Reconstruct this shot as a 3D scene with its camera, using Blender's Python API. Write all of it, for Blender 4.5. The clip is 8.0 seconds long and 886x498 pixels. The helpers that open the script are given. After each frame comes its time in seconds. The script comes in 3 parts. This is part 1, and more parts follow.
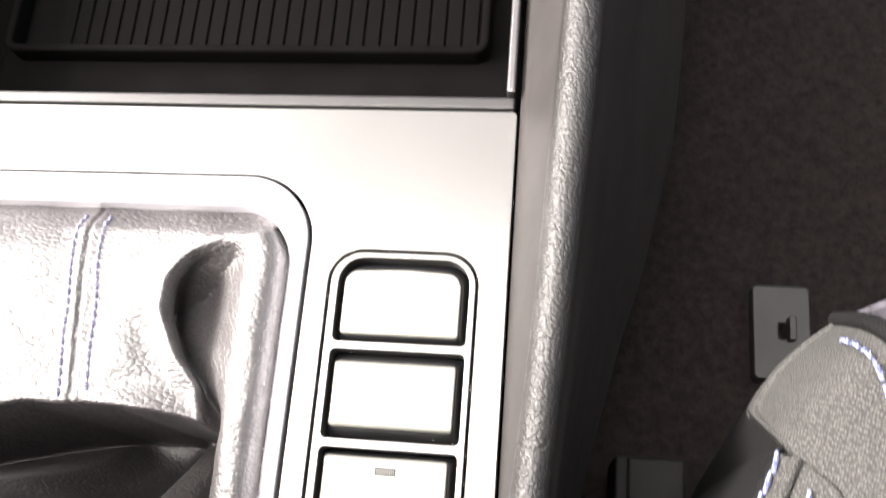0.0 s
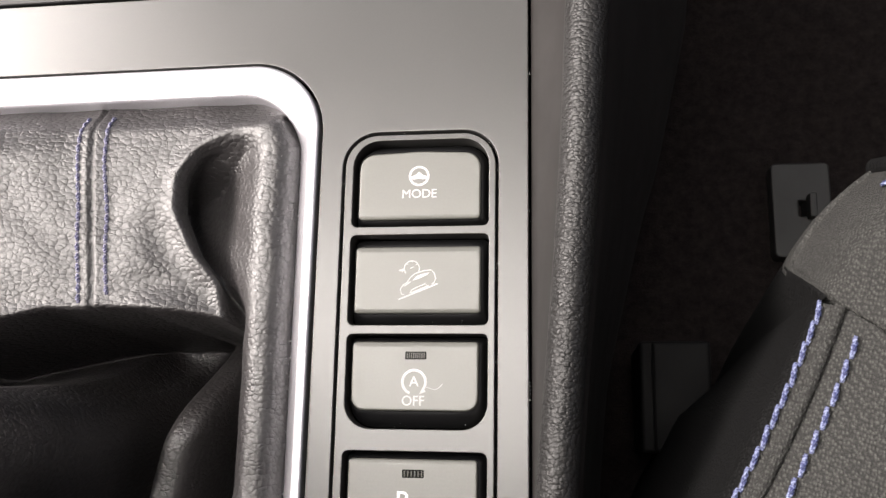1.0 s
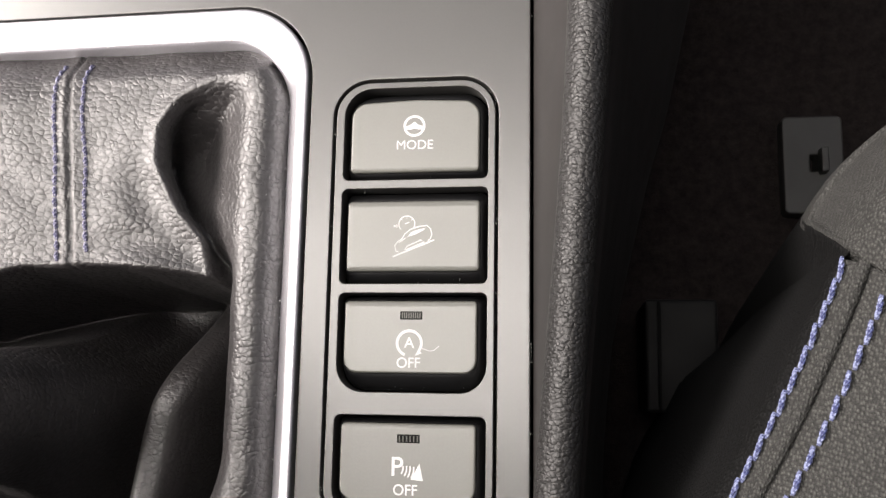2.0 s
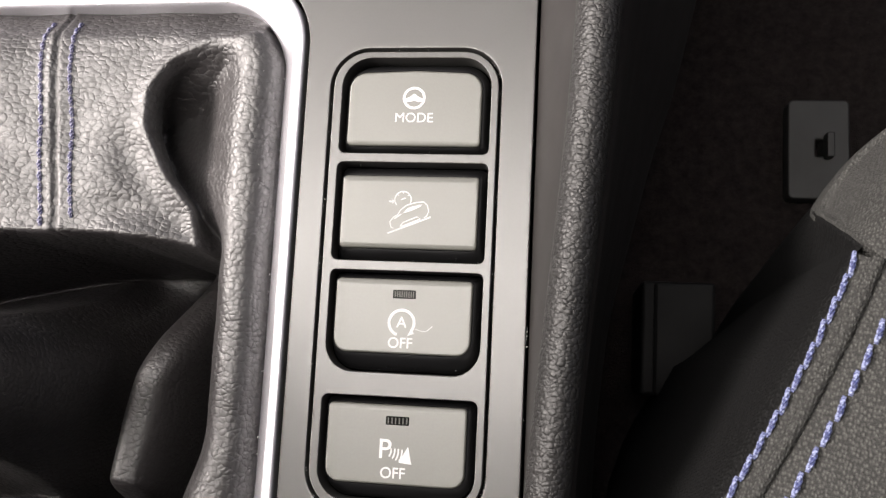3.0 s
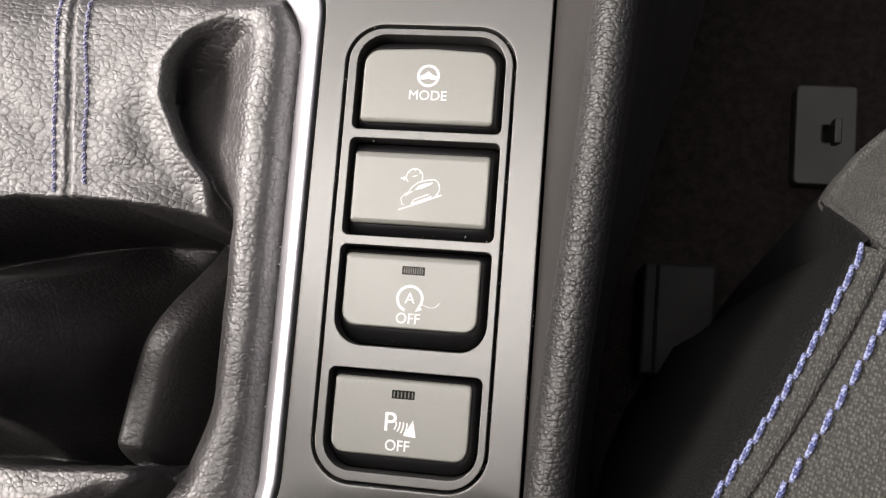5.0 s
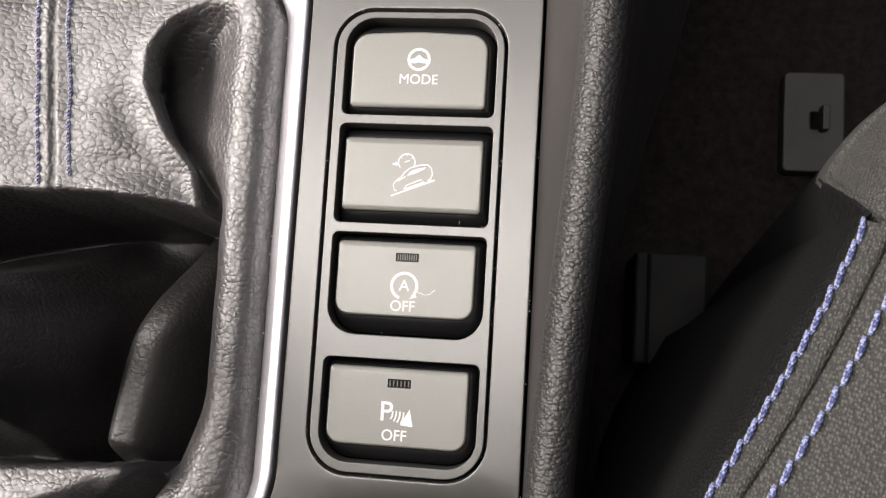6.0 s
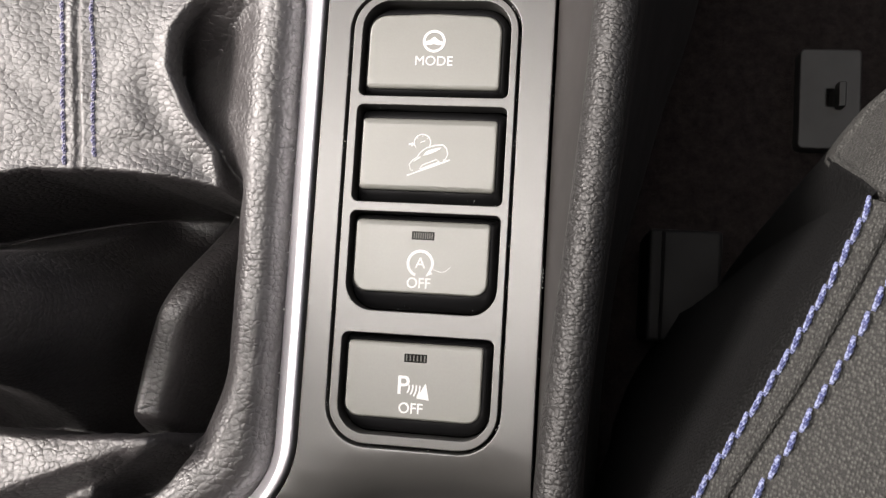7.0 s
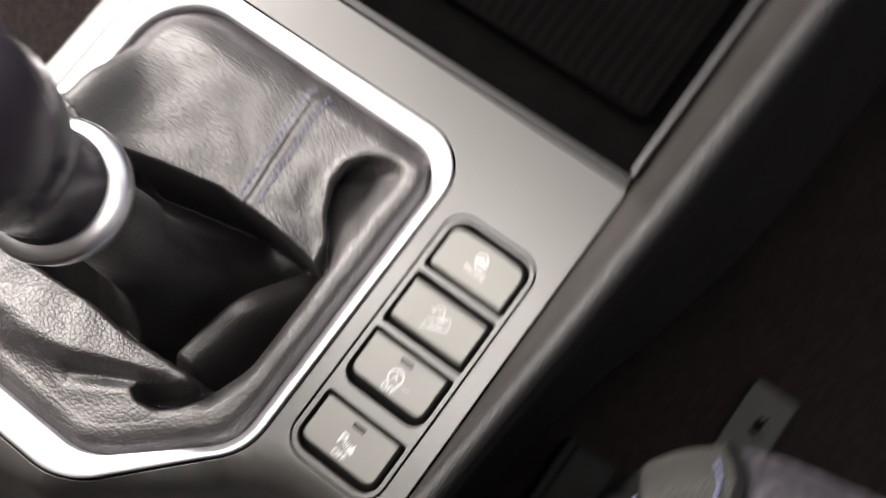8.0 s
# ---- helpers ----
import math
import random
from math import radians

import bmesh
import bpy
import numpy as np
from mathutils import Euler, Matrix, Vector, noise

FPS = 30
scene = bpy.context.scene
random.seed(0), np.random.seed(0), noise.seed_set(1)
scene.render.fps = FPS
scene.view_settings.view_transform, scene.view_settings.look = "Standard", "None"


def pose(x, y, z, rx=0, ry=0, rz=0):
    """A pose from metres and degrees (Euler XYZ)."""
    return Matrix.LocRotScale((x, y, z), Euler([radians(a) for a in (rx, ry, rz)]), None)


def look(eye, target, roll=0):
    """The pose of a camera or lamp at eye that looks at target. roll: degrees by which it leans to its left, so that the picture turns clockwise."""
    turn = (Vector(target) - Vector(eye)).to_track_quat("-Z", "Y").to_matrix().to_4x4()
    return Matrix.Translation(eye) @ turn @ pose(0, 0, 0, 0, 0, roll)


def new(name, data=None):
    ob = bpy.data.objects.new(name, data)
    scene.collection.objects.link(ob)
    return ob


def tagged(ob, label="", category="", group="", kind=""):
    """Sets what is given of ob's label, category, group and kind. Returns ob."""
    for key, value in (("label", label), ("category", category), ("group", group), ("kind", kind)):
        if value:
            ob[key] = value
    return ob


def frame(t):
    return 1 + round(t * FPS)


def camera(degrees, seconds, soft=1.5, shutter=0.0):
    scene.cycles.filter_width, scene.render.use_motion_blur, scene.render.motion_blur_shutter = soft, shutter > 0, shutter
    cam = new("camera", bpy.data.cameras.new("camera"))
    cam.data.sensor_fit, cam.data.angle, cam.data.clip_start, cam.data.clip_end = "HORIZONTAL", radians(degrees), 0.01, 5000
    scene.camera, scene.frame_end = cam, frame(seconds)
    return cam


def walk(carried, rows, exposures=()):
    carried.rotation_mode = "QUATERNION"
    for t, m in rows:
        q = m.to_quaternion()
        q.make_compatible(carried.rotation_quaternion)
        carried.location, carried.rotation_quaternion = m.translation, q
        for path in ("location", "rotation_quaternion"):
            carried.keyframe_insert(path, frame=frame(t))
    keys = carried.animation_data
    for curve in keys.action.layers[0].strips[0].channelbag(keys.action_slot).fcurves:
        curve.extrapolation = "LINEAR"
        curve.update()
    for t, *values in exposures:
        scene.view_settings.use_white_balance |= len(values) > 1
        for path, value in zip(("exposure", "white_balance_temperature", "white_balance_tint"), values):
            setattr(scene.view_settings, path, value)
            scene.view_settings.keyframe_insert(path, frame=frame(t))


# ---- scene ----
from mathutils import geometry

# ---- camera and its way ----
cam = camera(53.3, 8.0, soft=1.3, shutter=0.4)
walk(cam, [
    (0, pose(0.0310, -0.0316, 0.1619, 18.03, 6.89, 4.51)),
    (0.2, pose(0.0310, -0.0335, 0.1593, 16.37, 6.90, 3.21)),
    (0.3, pose(0.0310, -0.0341, 0.1589, 15.90, 6.97, 3.12)),
    (0.4, pose(0.0304, -0.0347, 0.1579, 15.21, 6.92, 2.97)),
    (0.5, pose(0.0302, -0.0352, 0.1584, 14.40, 6.96, 2.95)),
    (0.6, pose(0.0292, -0.0373, 0.1572, 13.64, 7.11, 2.15)),
    (0.8, pose(0.0283, -0.0371, 0.1561, 12.29, 7.58, 1.53)),
    (1, pose(0.0283, -0.0368, 0.1557, 12.06, 8.41, 1.03)),
    (1.5, pose(0.0298, -0.0361, 0.1525, 10.69, 9.42, 0.99)),
    (1.7, pose(0.0292, -0.0364, 0.1504, 10.21, 9.19, 0.86)),
    (2.8, pose(0.0277, -0.0324, 0.1419, 7.61, 7.94, 2.50)),
    (3, pose(0.0276, -0.0337, 0.1425, 7.72, 8.19, 2.86)),
    (3.5, pose(0.0266, -0.0333, 0.1421, 7.24, 8.83, 3.35)),
    (4, pose(0.0262, -0.0331, 0.1435, 6.49, 9.42, 3.94)),
    (4.2, pose(0.0267, -0.0326, 0.1447, 6.18, 8.91, 4.14)),
    (5.3, pose(0.0255, -0.0338, 0.1443, 6.15, 7.98, 4.56)),
    (5.5, pose(0.0246, -0.0346, 0.1452, 6.12, 8.06, 4.28)),
    (6, pose(0.0249, -0.0350, 0.1420, 5.92, 7.28, 3.46)),
    (6.5, pose(0.0241, -0.0344, 0.1400, 4.86, 7.75, 3.53)),
    (7, pose(0.0255, -0.0352, 0.1455, 4.47, 8.31, 3.48)),
    (7.1, pose(0.0244, -0.0357, 0.1481, 4.36, 8.42, 3.49)),
    (7.2, pose(0.0238, -0.0374, 0.1559, 4.47, 8.85, 3.66)),
    (7.3, pose(0.0246, -0.0404, 0.1621, 4.74, 9.33, 4.88)),
    (7.4, pose(0.0291, -0.0399, 0.1732, 5.59, 10.21, 9.74)),
    (7.5, pose(0.0341, -0.0386, 0.1828, 7.36, 10.74, 13.60)),
    (7.6, pose(0.0377, -0.0414, 0.1927, 11.05, 9.43, 18.00)),
    (7.7, pose(0.0367, -0.0406, 0.2011, 11.70, 7.49, 20.73)),
    (7.8, pose(0.0420, -0.0376, 0.2107, 13.02, 6.65, 25.98)),
    (7.9, pose(0.0468, -0.0278, 0.2135, 12.79, 8.13, 29.69)),
    (8, pose(0.0350, -0.0284, 0.2298, 13.63, 3.84, 36.52)),
], exposures=[(0.0, 1.7), (0.2, 1.5), (0.35, 1.17), (0.6, 0.74), (1.0, 0.05), (1.5, -0.03), (2.8, 0.05), (7.0, 0.07), (7.5, 0.08), (8.0, -0.03)])

# ---- light: overcast daylight through the two side windows and the windscreen, and an added overhead lamp in an assumed roof window ----
world = bpy.data.worlds.new("sky")
scene.world = world
world.use_nodes = True
wn = world.node_tree
sky = wn.nodes.new("ShaderNodeTexSky")
sky.sky_type, sky.sun_disc = "NISHITA", False
sky.sun_elevation, sky.sun_rotation = radians(48), radians(10)
wn.links.new(sky.outputs["Color"], wn.nodes["Background"].inputs["Color"])
wn.nodes["Background"].inputs["Strength"].default_value = 0.045


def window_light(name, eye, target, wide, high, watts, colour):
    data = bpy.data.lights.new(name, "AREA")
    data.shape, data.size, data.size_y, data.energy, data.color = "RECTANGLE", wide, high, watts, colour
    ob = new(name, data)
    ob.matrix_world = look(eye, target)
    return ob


# added overhead lamp for the sheen; its roof window is assumed, not seen
window_light("added_roof_light", (-0.25, 0.06, 0.752), (-0.25, 0.059, 0.0), 0.75, 0.26, 7.9, (1.0, 0.932, 0.876))
window_light("side_window_light", (-0.752, 0.12, 0.54), (-0.05, -0.02, 0.0), 0.95, 0.40, 27.0, (1.0, 0.913, 0.862))
window_light("windscreen_light", (-0.24, 0.52, 0.69), (-0.04, -0.03, 0.0), 0.80, 0.24, 0.8, (1.0, 0.935, 0.895))
window_light("far_side_window_light", (0.752, 0.31, 0.56), (0.05, -0.02, 0.0), 0.78, 0.36, 0.8, (1.0, 0.935, 0.9))

# ---- materials ----


class Nodes:
    """A principled material with its node tree at hand."""

    def __init__(self, name, base, rough, metal=0.0, spec=0.5):
        self.m = bpy.data.materials.new(name)
        self.m.use_nodes = True
        self.t = self.m.node_tree
        self.b = self.t.nodes["Principled BSDF"]
        self.b.inputs["Base Color"].default_value = (*base, 1)
        self.b.inputs["Roughness"].default_value = rough
        self.b.inputs["Metallic"].default_value = metal
        self.b.inputs["Specular IOR Level"].default_value = spec
        self.c = self.t.nodes.new("ShaderNodeTexCoord").outputs["Object"]
        self.normal = None

    def noise(self, scale, detail=3.0, rough=0.55, distort=0.0):
        n = self.t.nodes.new("ShaderNodeTexNoise")
        n.inputs["Scale"].default_value, n.inputs["Detail"].default_value = scale, detail
        n.inputs["Roughness"].default_value, n.inputs["Distortion"].default_value = rough, distort
        self.t.links.new(self.c, n.inputs["Vector"])
        return n.outputs["Fac"]

    def cells(self, scale, feature="F1", smooth=0.0, warp=0.0, stretch=(1, 1, 1)):
        v = self.t.nodes.new("ShaderNodeTexVoronoi")
        v.feature = feature
        v.inputs["Scale"].default_value = scale
        if feature == "SMOOTH_F1":
            v.inputs["Smoothness"].default_value = smooth
        src = self.c
        if warp:
            n = self.t.nodes.new("ShaderNodeTexNoise")
            n.inputs["Scale"].default_value = scale * 0.6
            self.t.links.new(self.c, n.inputs["Vector"])
            mix = self.t.nodes.new("ShaderNodeVectorMath")
            mix.operation = "MULTIPLY_ADD"
            mix.inputs[1].default_value = (warp, warp, warp)
            self.t.links.new(n.outputs["Color"], mix.inputs[0])
            self.t.links.new(self.c, mix.inputs[2])
            src = mix.outputs[0]
        mp = self.t.nodes.new("ShaderNodeMapping")
        mp.inputs["Scale"].default_value = stretch
        self.t.links.new(src, mp.inputs["Vector"])
        self.t.links.new(mp.outputs[0], v.inputs["Vector"])
        return v.outputs["Distance"]

    def math(self, op, a, b):
        n = self.t.nodes.new("ShaderNodeMath")
        n.operation = op
        for k, v in enumerate((a, b)):
            if isinstance(v, (int, float)):
                n.inputs[k].default_value = v
            else:
                self.t.links.new(v, n.inputs[k])
        return n.outputs[0]

    def ramp(self, fac, stops):
        r = self.t.nodes.new("ShaderNodeValToRGB")
        els = r.color_ramp.elements
        while len(els) < len(stops):
            els.new(0.5)
        for el, (pos, col) in zip(els, stops):
            el.position, el.color = pos, (*col, 1)
        self.t.links.new(fac, r.inputs["Fac"])
        return r.outputs["Color"]

    def span(self, fac, lo, hi, a=0.0, b=1.0):
        r = self.t.nodes.new("ShaderNodeMapRange")
        for k, v in (("From Min", a), ("From Max", b), ("To Min", lo), ("To Max", hi)):
            r.inputs[k].default_value = v
        self.t.links.new(fac, r.inputs["Value"])
        return r.outputs["Result"]

    def colour(self, out):
        self.t.links.new(out, self.b.inputs["Base Color"])
        return self

    def rough(self, out):
        self.t.links.new(out, self.b.inputs["Roughness"])
        return self

    def bump(self, height, distance, strength=1.0):
        n = self.t.nodes.new("ShaderNodeBump")
        n.inputs["Strength"].default_value, n.inputs["Distance"].default_value = strength, distance
        self.t.links.new(height, n.inputs["Height"])
        if self.normal:
            self.t.links.new(self.normal, n.inputs["Normal"])
        self.normal = n.outputs["Normal"]
        self.t.links.new(self.normal, self.b.inputs["Normal"])
        return self


def satin(name, base, rough, metal, spec=0.5):
    """Painted satin plastic: very fine grain, faint blotches of gloss."""
    n = Nodes(name, base, rough, metal, spec)
    n.rough(n.span(n.noise(45, 2, 0.5), rough - 0.02, rough + 0.03, 0.2, 0.8))
    lo, hi = [c * 0.96 for c in base], [min(1, c * 1.04) for c in base]
    n.colour(n.ramp(n.noise(2500, 2), [(0.3, lo), (0.7, hi)]))
    n.bump(n.noise(5200, 2), 0.00002, 0.35)
    return n.m


def leather(name, base, rough, size, deep, stretch=(1, 1, 1), sheen=0.5):
    """Grained hide: rounded pebbles parted by fine creases, over a gentle unevenness."""
    n = Nodes(name, base, rough, 0.0, sheen)
    d = n.math("MULTIPLY", n.cells(1 / size, "SMOOTH_F1", 0.2, size * 0.9, stretch), 1.2)
    dome = n.math("SUBTRACT", 1.0, n.math("MULTIPLY", d, d))
    crease = n.span(n.cells(1 / size, "DISTANCE_TO_EDGE", 0.0, size * 0.9, stretch), 1.0, 0.0, 0.0, 0.26)
    broken = n.math("MULTIPLY", crease, n.span(n.noise(0.55 / size, 2), 0.1, 1.0, 0.42, 0.62))
    fine = n.math("MULTIPLY", n.noise(2.2 / size, 4, 0.6), 0.3)
    broad = n.math("MULTIPLY", n.noise(0.16 / size, 2), 0.3)
    relief = n.math("SUBTRACT", n.math("MULTIPLY", dome, 0.8), n.math("MULTIPLY", broken, 0.4))
    n.bump(n.math("ADD", relief, n.math("ADD", fine, broad)), deep, 1.0)
    lo, hi = [c * 0.75 for c in base], [c * 1.15 for c in base]
    n.colour(n.ramp(n.noise(140, 4), [(0.3, lo), (0.7, hi)]))
    n.rough(n.span(dome, rough + 0.12, rough - 0.03, 0.3, 1.0))
    return n.m


def plastic(name, base, rough, grain=0.0, scale=3000, spec=0.5):
    n = Nodes(name, base, rough, 0.0, spec)
    lo, hi = [c * 0.8 for c in base], [c * 1.2 for c in base]
    n.colour(n.ramp(n.noise(90, 4), [(0.3, lo), (0.7, hi)]))
    n.rough(n.span(n.noise(40, 3), rough - 0.06, rough + 0.08, 0.3, 0.7))
    if grain:
        n.bump(n.noise(scale, 2), grain, 0.8)
    return n.m


def fabric(name, base, pitch, deep, turn, spec=0.25, gap_shade=0.7, painted_glint=1.6):
    """Knitted cloth: rows of small loops, uneven, with loose fibres; yarn glints and gap shade are painted into the
    colour.
    """
    n = Nodes(name, base, 0.75, 0.0, spec)
    v = n.t.nodes.new("ShaderNodeTexVoronoi")
    v.inputs["Scale"].default_value, v.inputs["Randomness"].default_value = 1 / pitch, 0.55
    mp = n.t.nodes.new("ShaderNodeMapping")
    mp.inputs["Rotation"].default_value, mp.inputs["Scale"].default_value = (radians(35), 0, radians(turn)), (1.15, 0.75, 1)
    n.t.links.new(n.c, mp.inputs["Vector"])
    n.t.links.new(mp.outputs[0], v.inputs["Vector"])
    loop = n.span(v.outputs["Distance"], 1.0, 0.0, 0.15, 0.65)
    fuzz = n.noise(2.2 / pitch, 3, 0.7)
    n.bump(n.math("ADD", loop, n.math("MULTIPLY", fuzz, 0.8)), deep, 1.0)
    mix = n.math("ADD", n.math("MULTIPLY", loop, 0.55), n.math("MULTIPLY", n.span(fuzz, 0.0, 1.0, 0.3, 0.7), 0.45))
    n.colour(n.ramp(mix, [(0.2, [c * gap_shade for c in base]), (0.6, base), (0.85, [c * painted_glint for c in base])]))
    return n.m


def thread(name, dark, light):
    """Twisted glossy blue polyester; pale highlights and navy shade are mixed into the colour as noise."""
    n = Nodes(name, dark, 0.4, 0.0, 0.6)
    n.colour(n.ramp(n.noise(2600, 3, 0.6), [(0.45, dark), (0.61, light)]))
    n.bump(n.noise(9000, 2), 0.00005, 1.0)
    return n.m


M_FASCIA = satin("satin_graphite_paint", (0.05, 0.049, 0.047), 0.32, 0.0, 0.95)
M_CAP = satin("satin_grey_button_paint", (0.106, 0.1065, 0.095), 0.37, 0.0, 0.85)
M_BRIGHT = satin("satin_bright_metal", (0.74, 0.73, 0.77), 0.43, 0.95)
M_STRIP = satin("grey_satin_metal", (0.12, 0.118, 0.12), 0.36, 0.9)
M_CHROME = Nodes("chrome", (0.92, 0.92, 0.94), 0.3, 1.0).m
M_LIP = satin("dark_satin_metal", (0.026, 0.0255, 0.026), 0.45, 0.4)
M_BLACK = plastic("gloss_black_plastic", (0.005, 0.005, 0.0055), 0.42, spec=0.35)
M_GAP = plastic("black_gap", (0.004, 0.004, 0.004), 0.8, spec=0.1)
M_BOOT = leather("boot_leather", (0.023, 0.02, 0.0207), 0.455, 0.00098, 0.00012, (0.88, 1.15, 1), 1.0)
M_BOOT.node_tree.nodes["Principled BSDF"].inputs["IOR"].default_value = 1.58
M_PAD = leather("pad_leather", (0.012, 0.0112, 0.0108), 0.43, 0.00072, 0.00013, (0.85, 1.2, 1), 0.57)
M_WALL = plastic("dark_side_plastic", (0.016, 0.0138, 0.013), 0.58, 0.00003)
M_SIDE = plastic("dark_grained_side_plastic", (0.013, 0.0105, 0.01), 0.75, 0.00006, 2200, 0.35)
# dark plastic, its base taken to near black in place of the tray's shade
M_TRAY = plastic("shade_dark_tray_plastic", (0.002, 0.0019, 0.0019), 0.85, 0.00004, spec=0.02)
M_WHITE = plastic("white_print", (0.55, 0.55, 0.545), 0.5)
M_LED = plastic("dark_lens", (0.05, 0.048, 0.042), 0.35)
M_KNOB = plastic("gloss_dark_knob", (0.055, 0.047, 0.06), 0.24)
M_CLIP = plastic("grey_bracket_plastic", (0.018, 0.0178, 0.0172), 0.5, 0.00003)
M_RAIL = plastic("dull_rail_plastic", (0.0065, 0.0065, 0.0067), 0.6, 0.00003, spec=0.2)
M_SEAT = fabric("grey_woven_fabric", (0.054, 0.0535, 0.05), 0.00046, 0.00018, 28, 0.35, 0.35, 1.7)
# the same knit as M_SEAT, blackened to stand in for shade on the side
M_SEAT_SIDE = fabric("shade_black_seat_fabric", (0.0046, 0.0046, 0.0047), 0.00055, 0.0002, 28, 0.2, 0.15, 2.2)
M_INSERT = fabric("mauve_grey_mesh_fabric", (0.045, 0.042, 0.05), 0.0034, 0.0005, 12, 0.25, 0.6, 1.3)
M_THREAD_BOOT = thread("blue_thread", (0.03, 0.03, 0.11), (0.42, 0.41, 0.5))
M_THREAD_SEAT = thread("pale_blue_thread", (0.03, 0.038, 0.13), (0.31, 0.345, 0.52))
M_HEAD = plastic("grey_headlining", (0.35, 0.34, 0.33), 0.9)


def carpet():
    n = Nodes("dark_carpet", (0.03, 0.026, 0.026), 0.95, 0.0, 0.1)
    n.bump(n.noise(900, 4, 0.7), 0.0015, 1.0)
    n.colour(n.ramp(n.noise(260, 5, 0.7), [(0.3, (0.0105, 0.0085, 0.0083)), (0.7, (0.029, 0.0235, 0.0225))]))
    return n.m


M_CARPET = carpet()

# ---- mesh helpers (plan numbers in millimetres) ----
MM = 0.001


def link(name, verts, faces, material, parent=None, label="", smooth=True, mm=True):
    data = bpy.data.meshes.new(name)
    k = MM if mm else 1.0
    data.from_pydata([(x * k, y * k, z * k) for x, y, z in verts], [], [tuple(int(i) for i in f) for f in faces])
    bm = bmesh.new()
    bm.from_mesh(data)
    bmesh.ops.remove_doubles(bm, verts=bm.verts, dist=2e-6)
    bmesh.ops.recalc_face_normals(bm, faces=bm.faces)
    bm.to_mesh(data)
    bm.free()
    data.polygons.foreach_set("use_smooth", [smooth] * len(data.polygons))
    data.materials.append(material)
    ob = new(name, data)
    if parent:
        ob.parent = parent
    if label:
        tagged(ob, label)
    return ob


def part(name, bm, material, parent, label="", smooth=True):
    data = bpy.data.meshes.new(name)
    bmesh.ops.recalc_face_normals(bm, faces=bm.faces)
    bm.to_mesh(data)
    bm.free()
    data.polygons.foreach_set("use_smooth", [smooth] * len(data.polygons))
    data.materials.append(material)
    ob = new(name, data)
    if parent:
        ob.parent = parent
    if label:
        tagged(ob, label)
    return ob


def rpoly(corners, n=7):
    """A closed outline, counter-clockwise, from corners (x, y, radius)."""
    out, k = [], len(corners)
    for i in range(k):
        p = np.array(corners[i][:2], float)
        a, b = np.array(corners[i - 1][:2], float) - p, np.array(corners[(i + 1) % k][:2], float) - p
        la, lb = np.linalg.norm(a), np.linalg.norm(b)
        a, b, r = a / la, b / lb, corners[i][2]
        if r <= 0:
            out.append(p)
            continue
        half = np.arccos(np.clip(a @ b, -1, 1)) / 2
        cut = min(r / np.tan(half), 0.49 * la, 0.49 * lb)
        r = cut * np.tan(half)
        mid = (a + b) / np.linalg.norm(a + b)
        c = p + mid * r / np.sin(half)
        s, e = p + a * cut - c, p + b * cut - c
        t0, t1 = np.arctan2(s[1], s[0]), np.arctan2(e[1], e[0])
        d = (t1 - t0 + np.pi) % (2 * np.pi) - np.pi
        for j in range(n + 1):
            t = t0 + d * j / n
            out.append(c + r * np.array([np.cos(t), np.sin(t)]))
    return np.array(out)


def finer(loop, step):
    out = []
    for i in range(len(loop)):
        a, b = loop[i], loop[(i + 1) % len(loop)]
        m = max(1, int(np.ceil(np.linalg.norm(b - a) / step)))
        out += [a + (b - a) * j / m for j in range(m)]
    return np.array(out)


def inset(loop, d):
    """Moves a counter-clockwise outline inwards by d."""
    e = np.roll(loop, -1, 0) - loop
    e /= np.linalg.norm(e, axis=1)[:, None] + 1e-12
    nrm = np.stack([-e[:, 1], e[:, 0]], 1)
    m = nrm + np.roll(nrm, 1, 0)
    m /= (m * m).sum(1)[:, None] / 2 + 1e-9
    return loop + m * d


def inside(loop, x, y):
    res = np.zeros(np.shape(x), bool)
    for (x0, y0), (x1, y1) in zip(loop, np.roll(loop, -1, 0)):
        if y0 != y1:
            res ^= ((y0 > y) != (y1 > y)) & (x < (x1 - x0) * (y - y0) / (y1 - y0) + x0)
    return res


def sdist(loop, x, y):
    """Distance to an outline, positive inside."""
    best = np.full(np.shape(x), 1e9)
    for (x0, y0), (x1, y1) in zip(loop, np.roll(loop, -1, 0)):
        dx, dy = x1 - x0, y1 - y0
        t = np.clip(((x - x0) * dx + (y - y0) * dy) / (dx * dx + dy * dy + 1e-12), 0, 1)
        best = np.minimum(best, np.hypot(x - x0 - t * dx, y - y0 - t * dy))
    return np.where(inside(loop, x, y), best, -best)


def step(a, b, v):
    t = np.clip((v - a) / (b - a), 0, 1)
    return t * t * (3 - 2 * t)


def near(x, y, pts):
    """Distance to an open line."""
    best = np.full(np.shape(x), 1e9)
    for (x0, y0), (x1, y1) in zip(pts[:-1], pts[1:]):
        dx, dy = x1 - x0, y1 - y0
        t = np.clip(((x - x0) * dx + (y - y0) * dy) / (dx * dx + dy * dy), 0, 1)
        best = np.minimum(best, np.hypot(x - x0 - t * dx, y - y0 - t * dy))
    return best


def flat(z):
    return lambda x, y: np.full(np.shape(x), float(z))


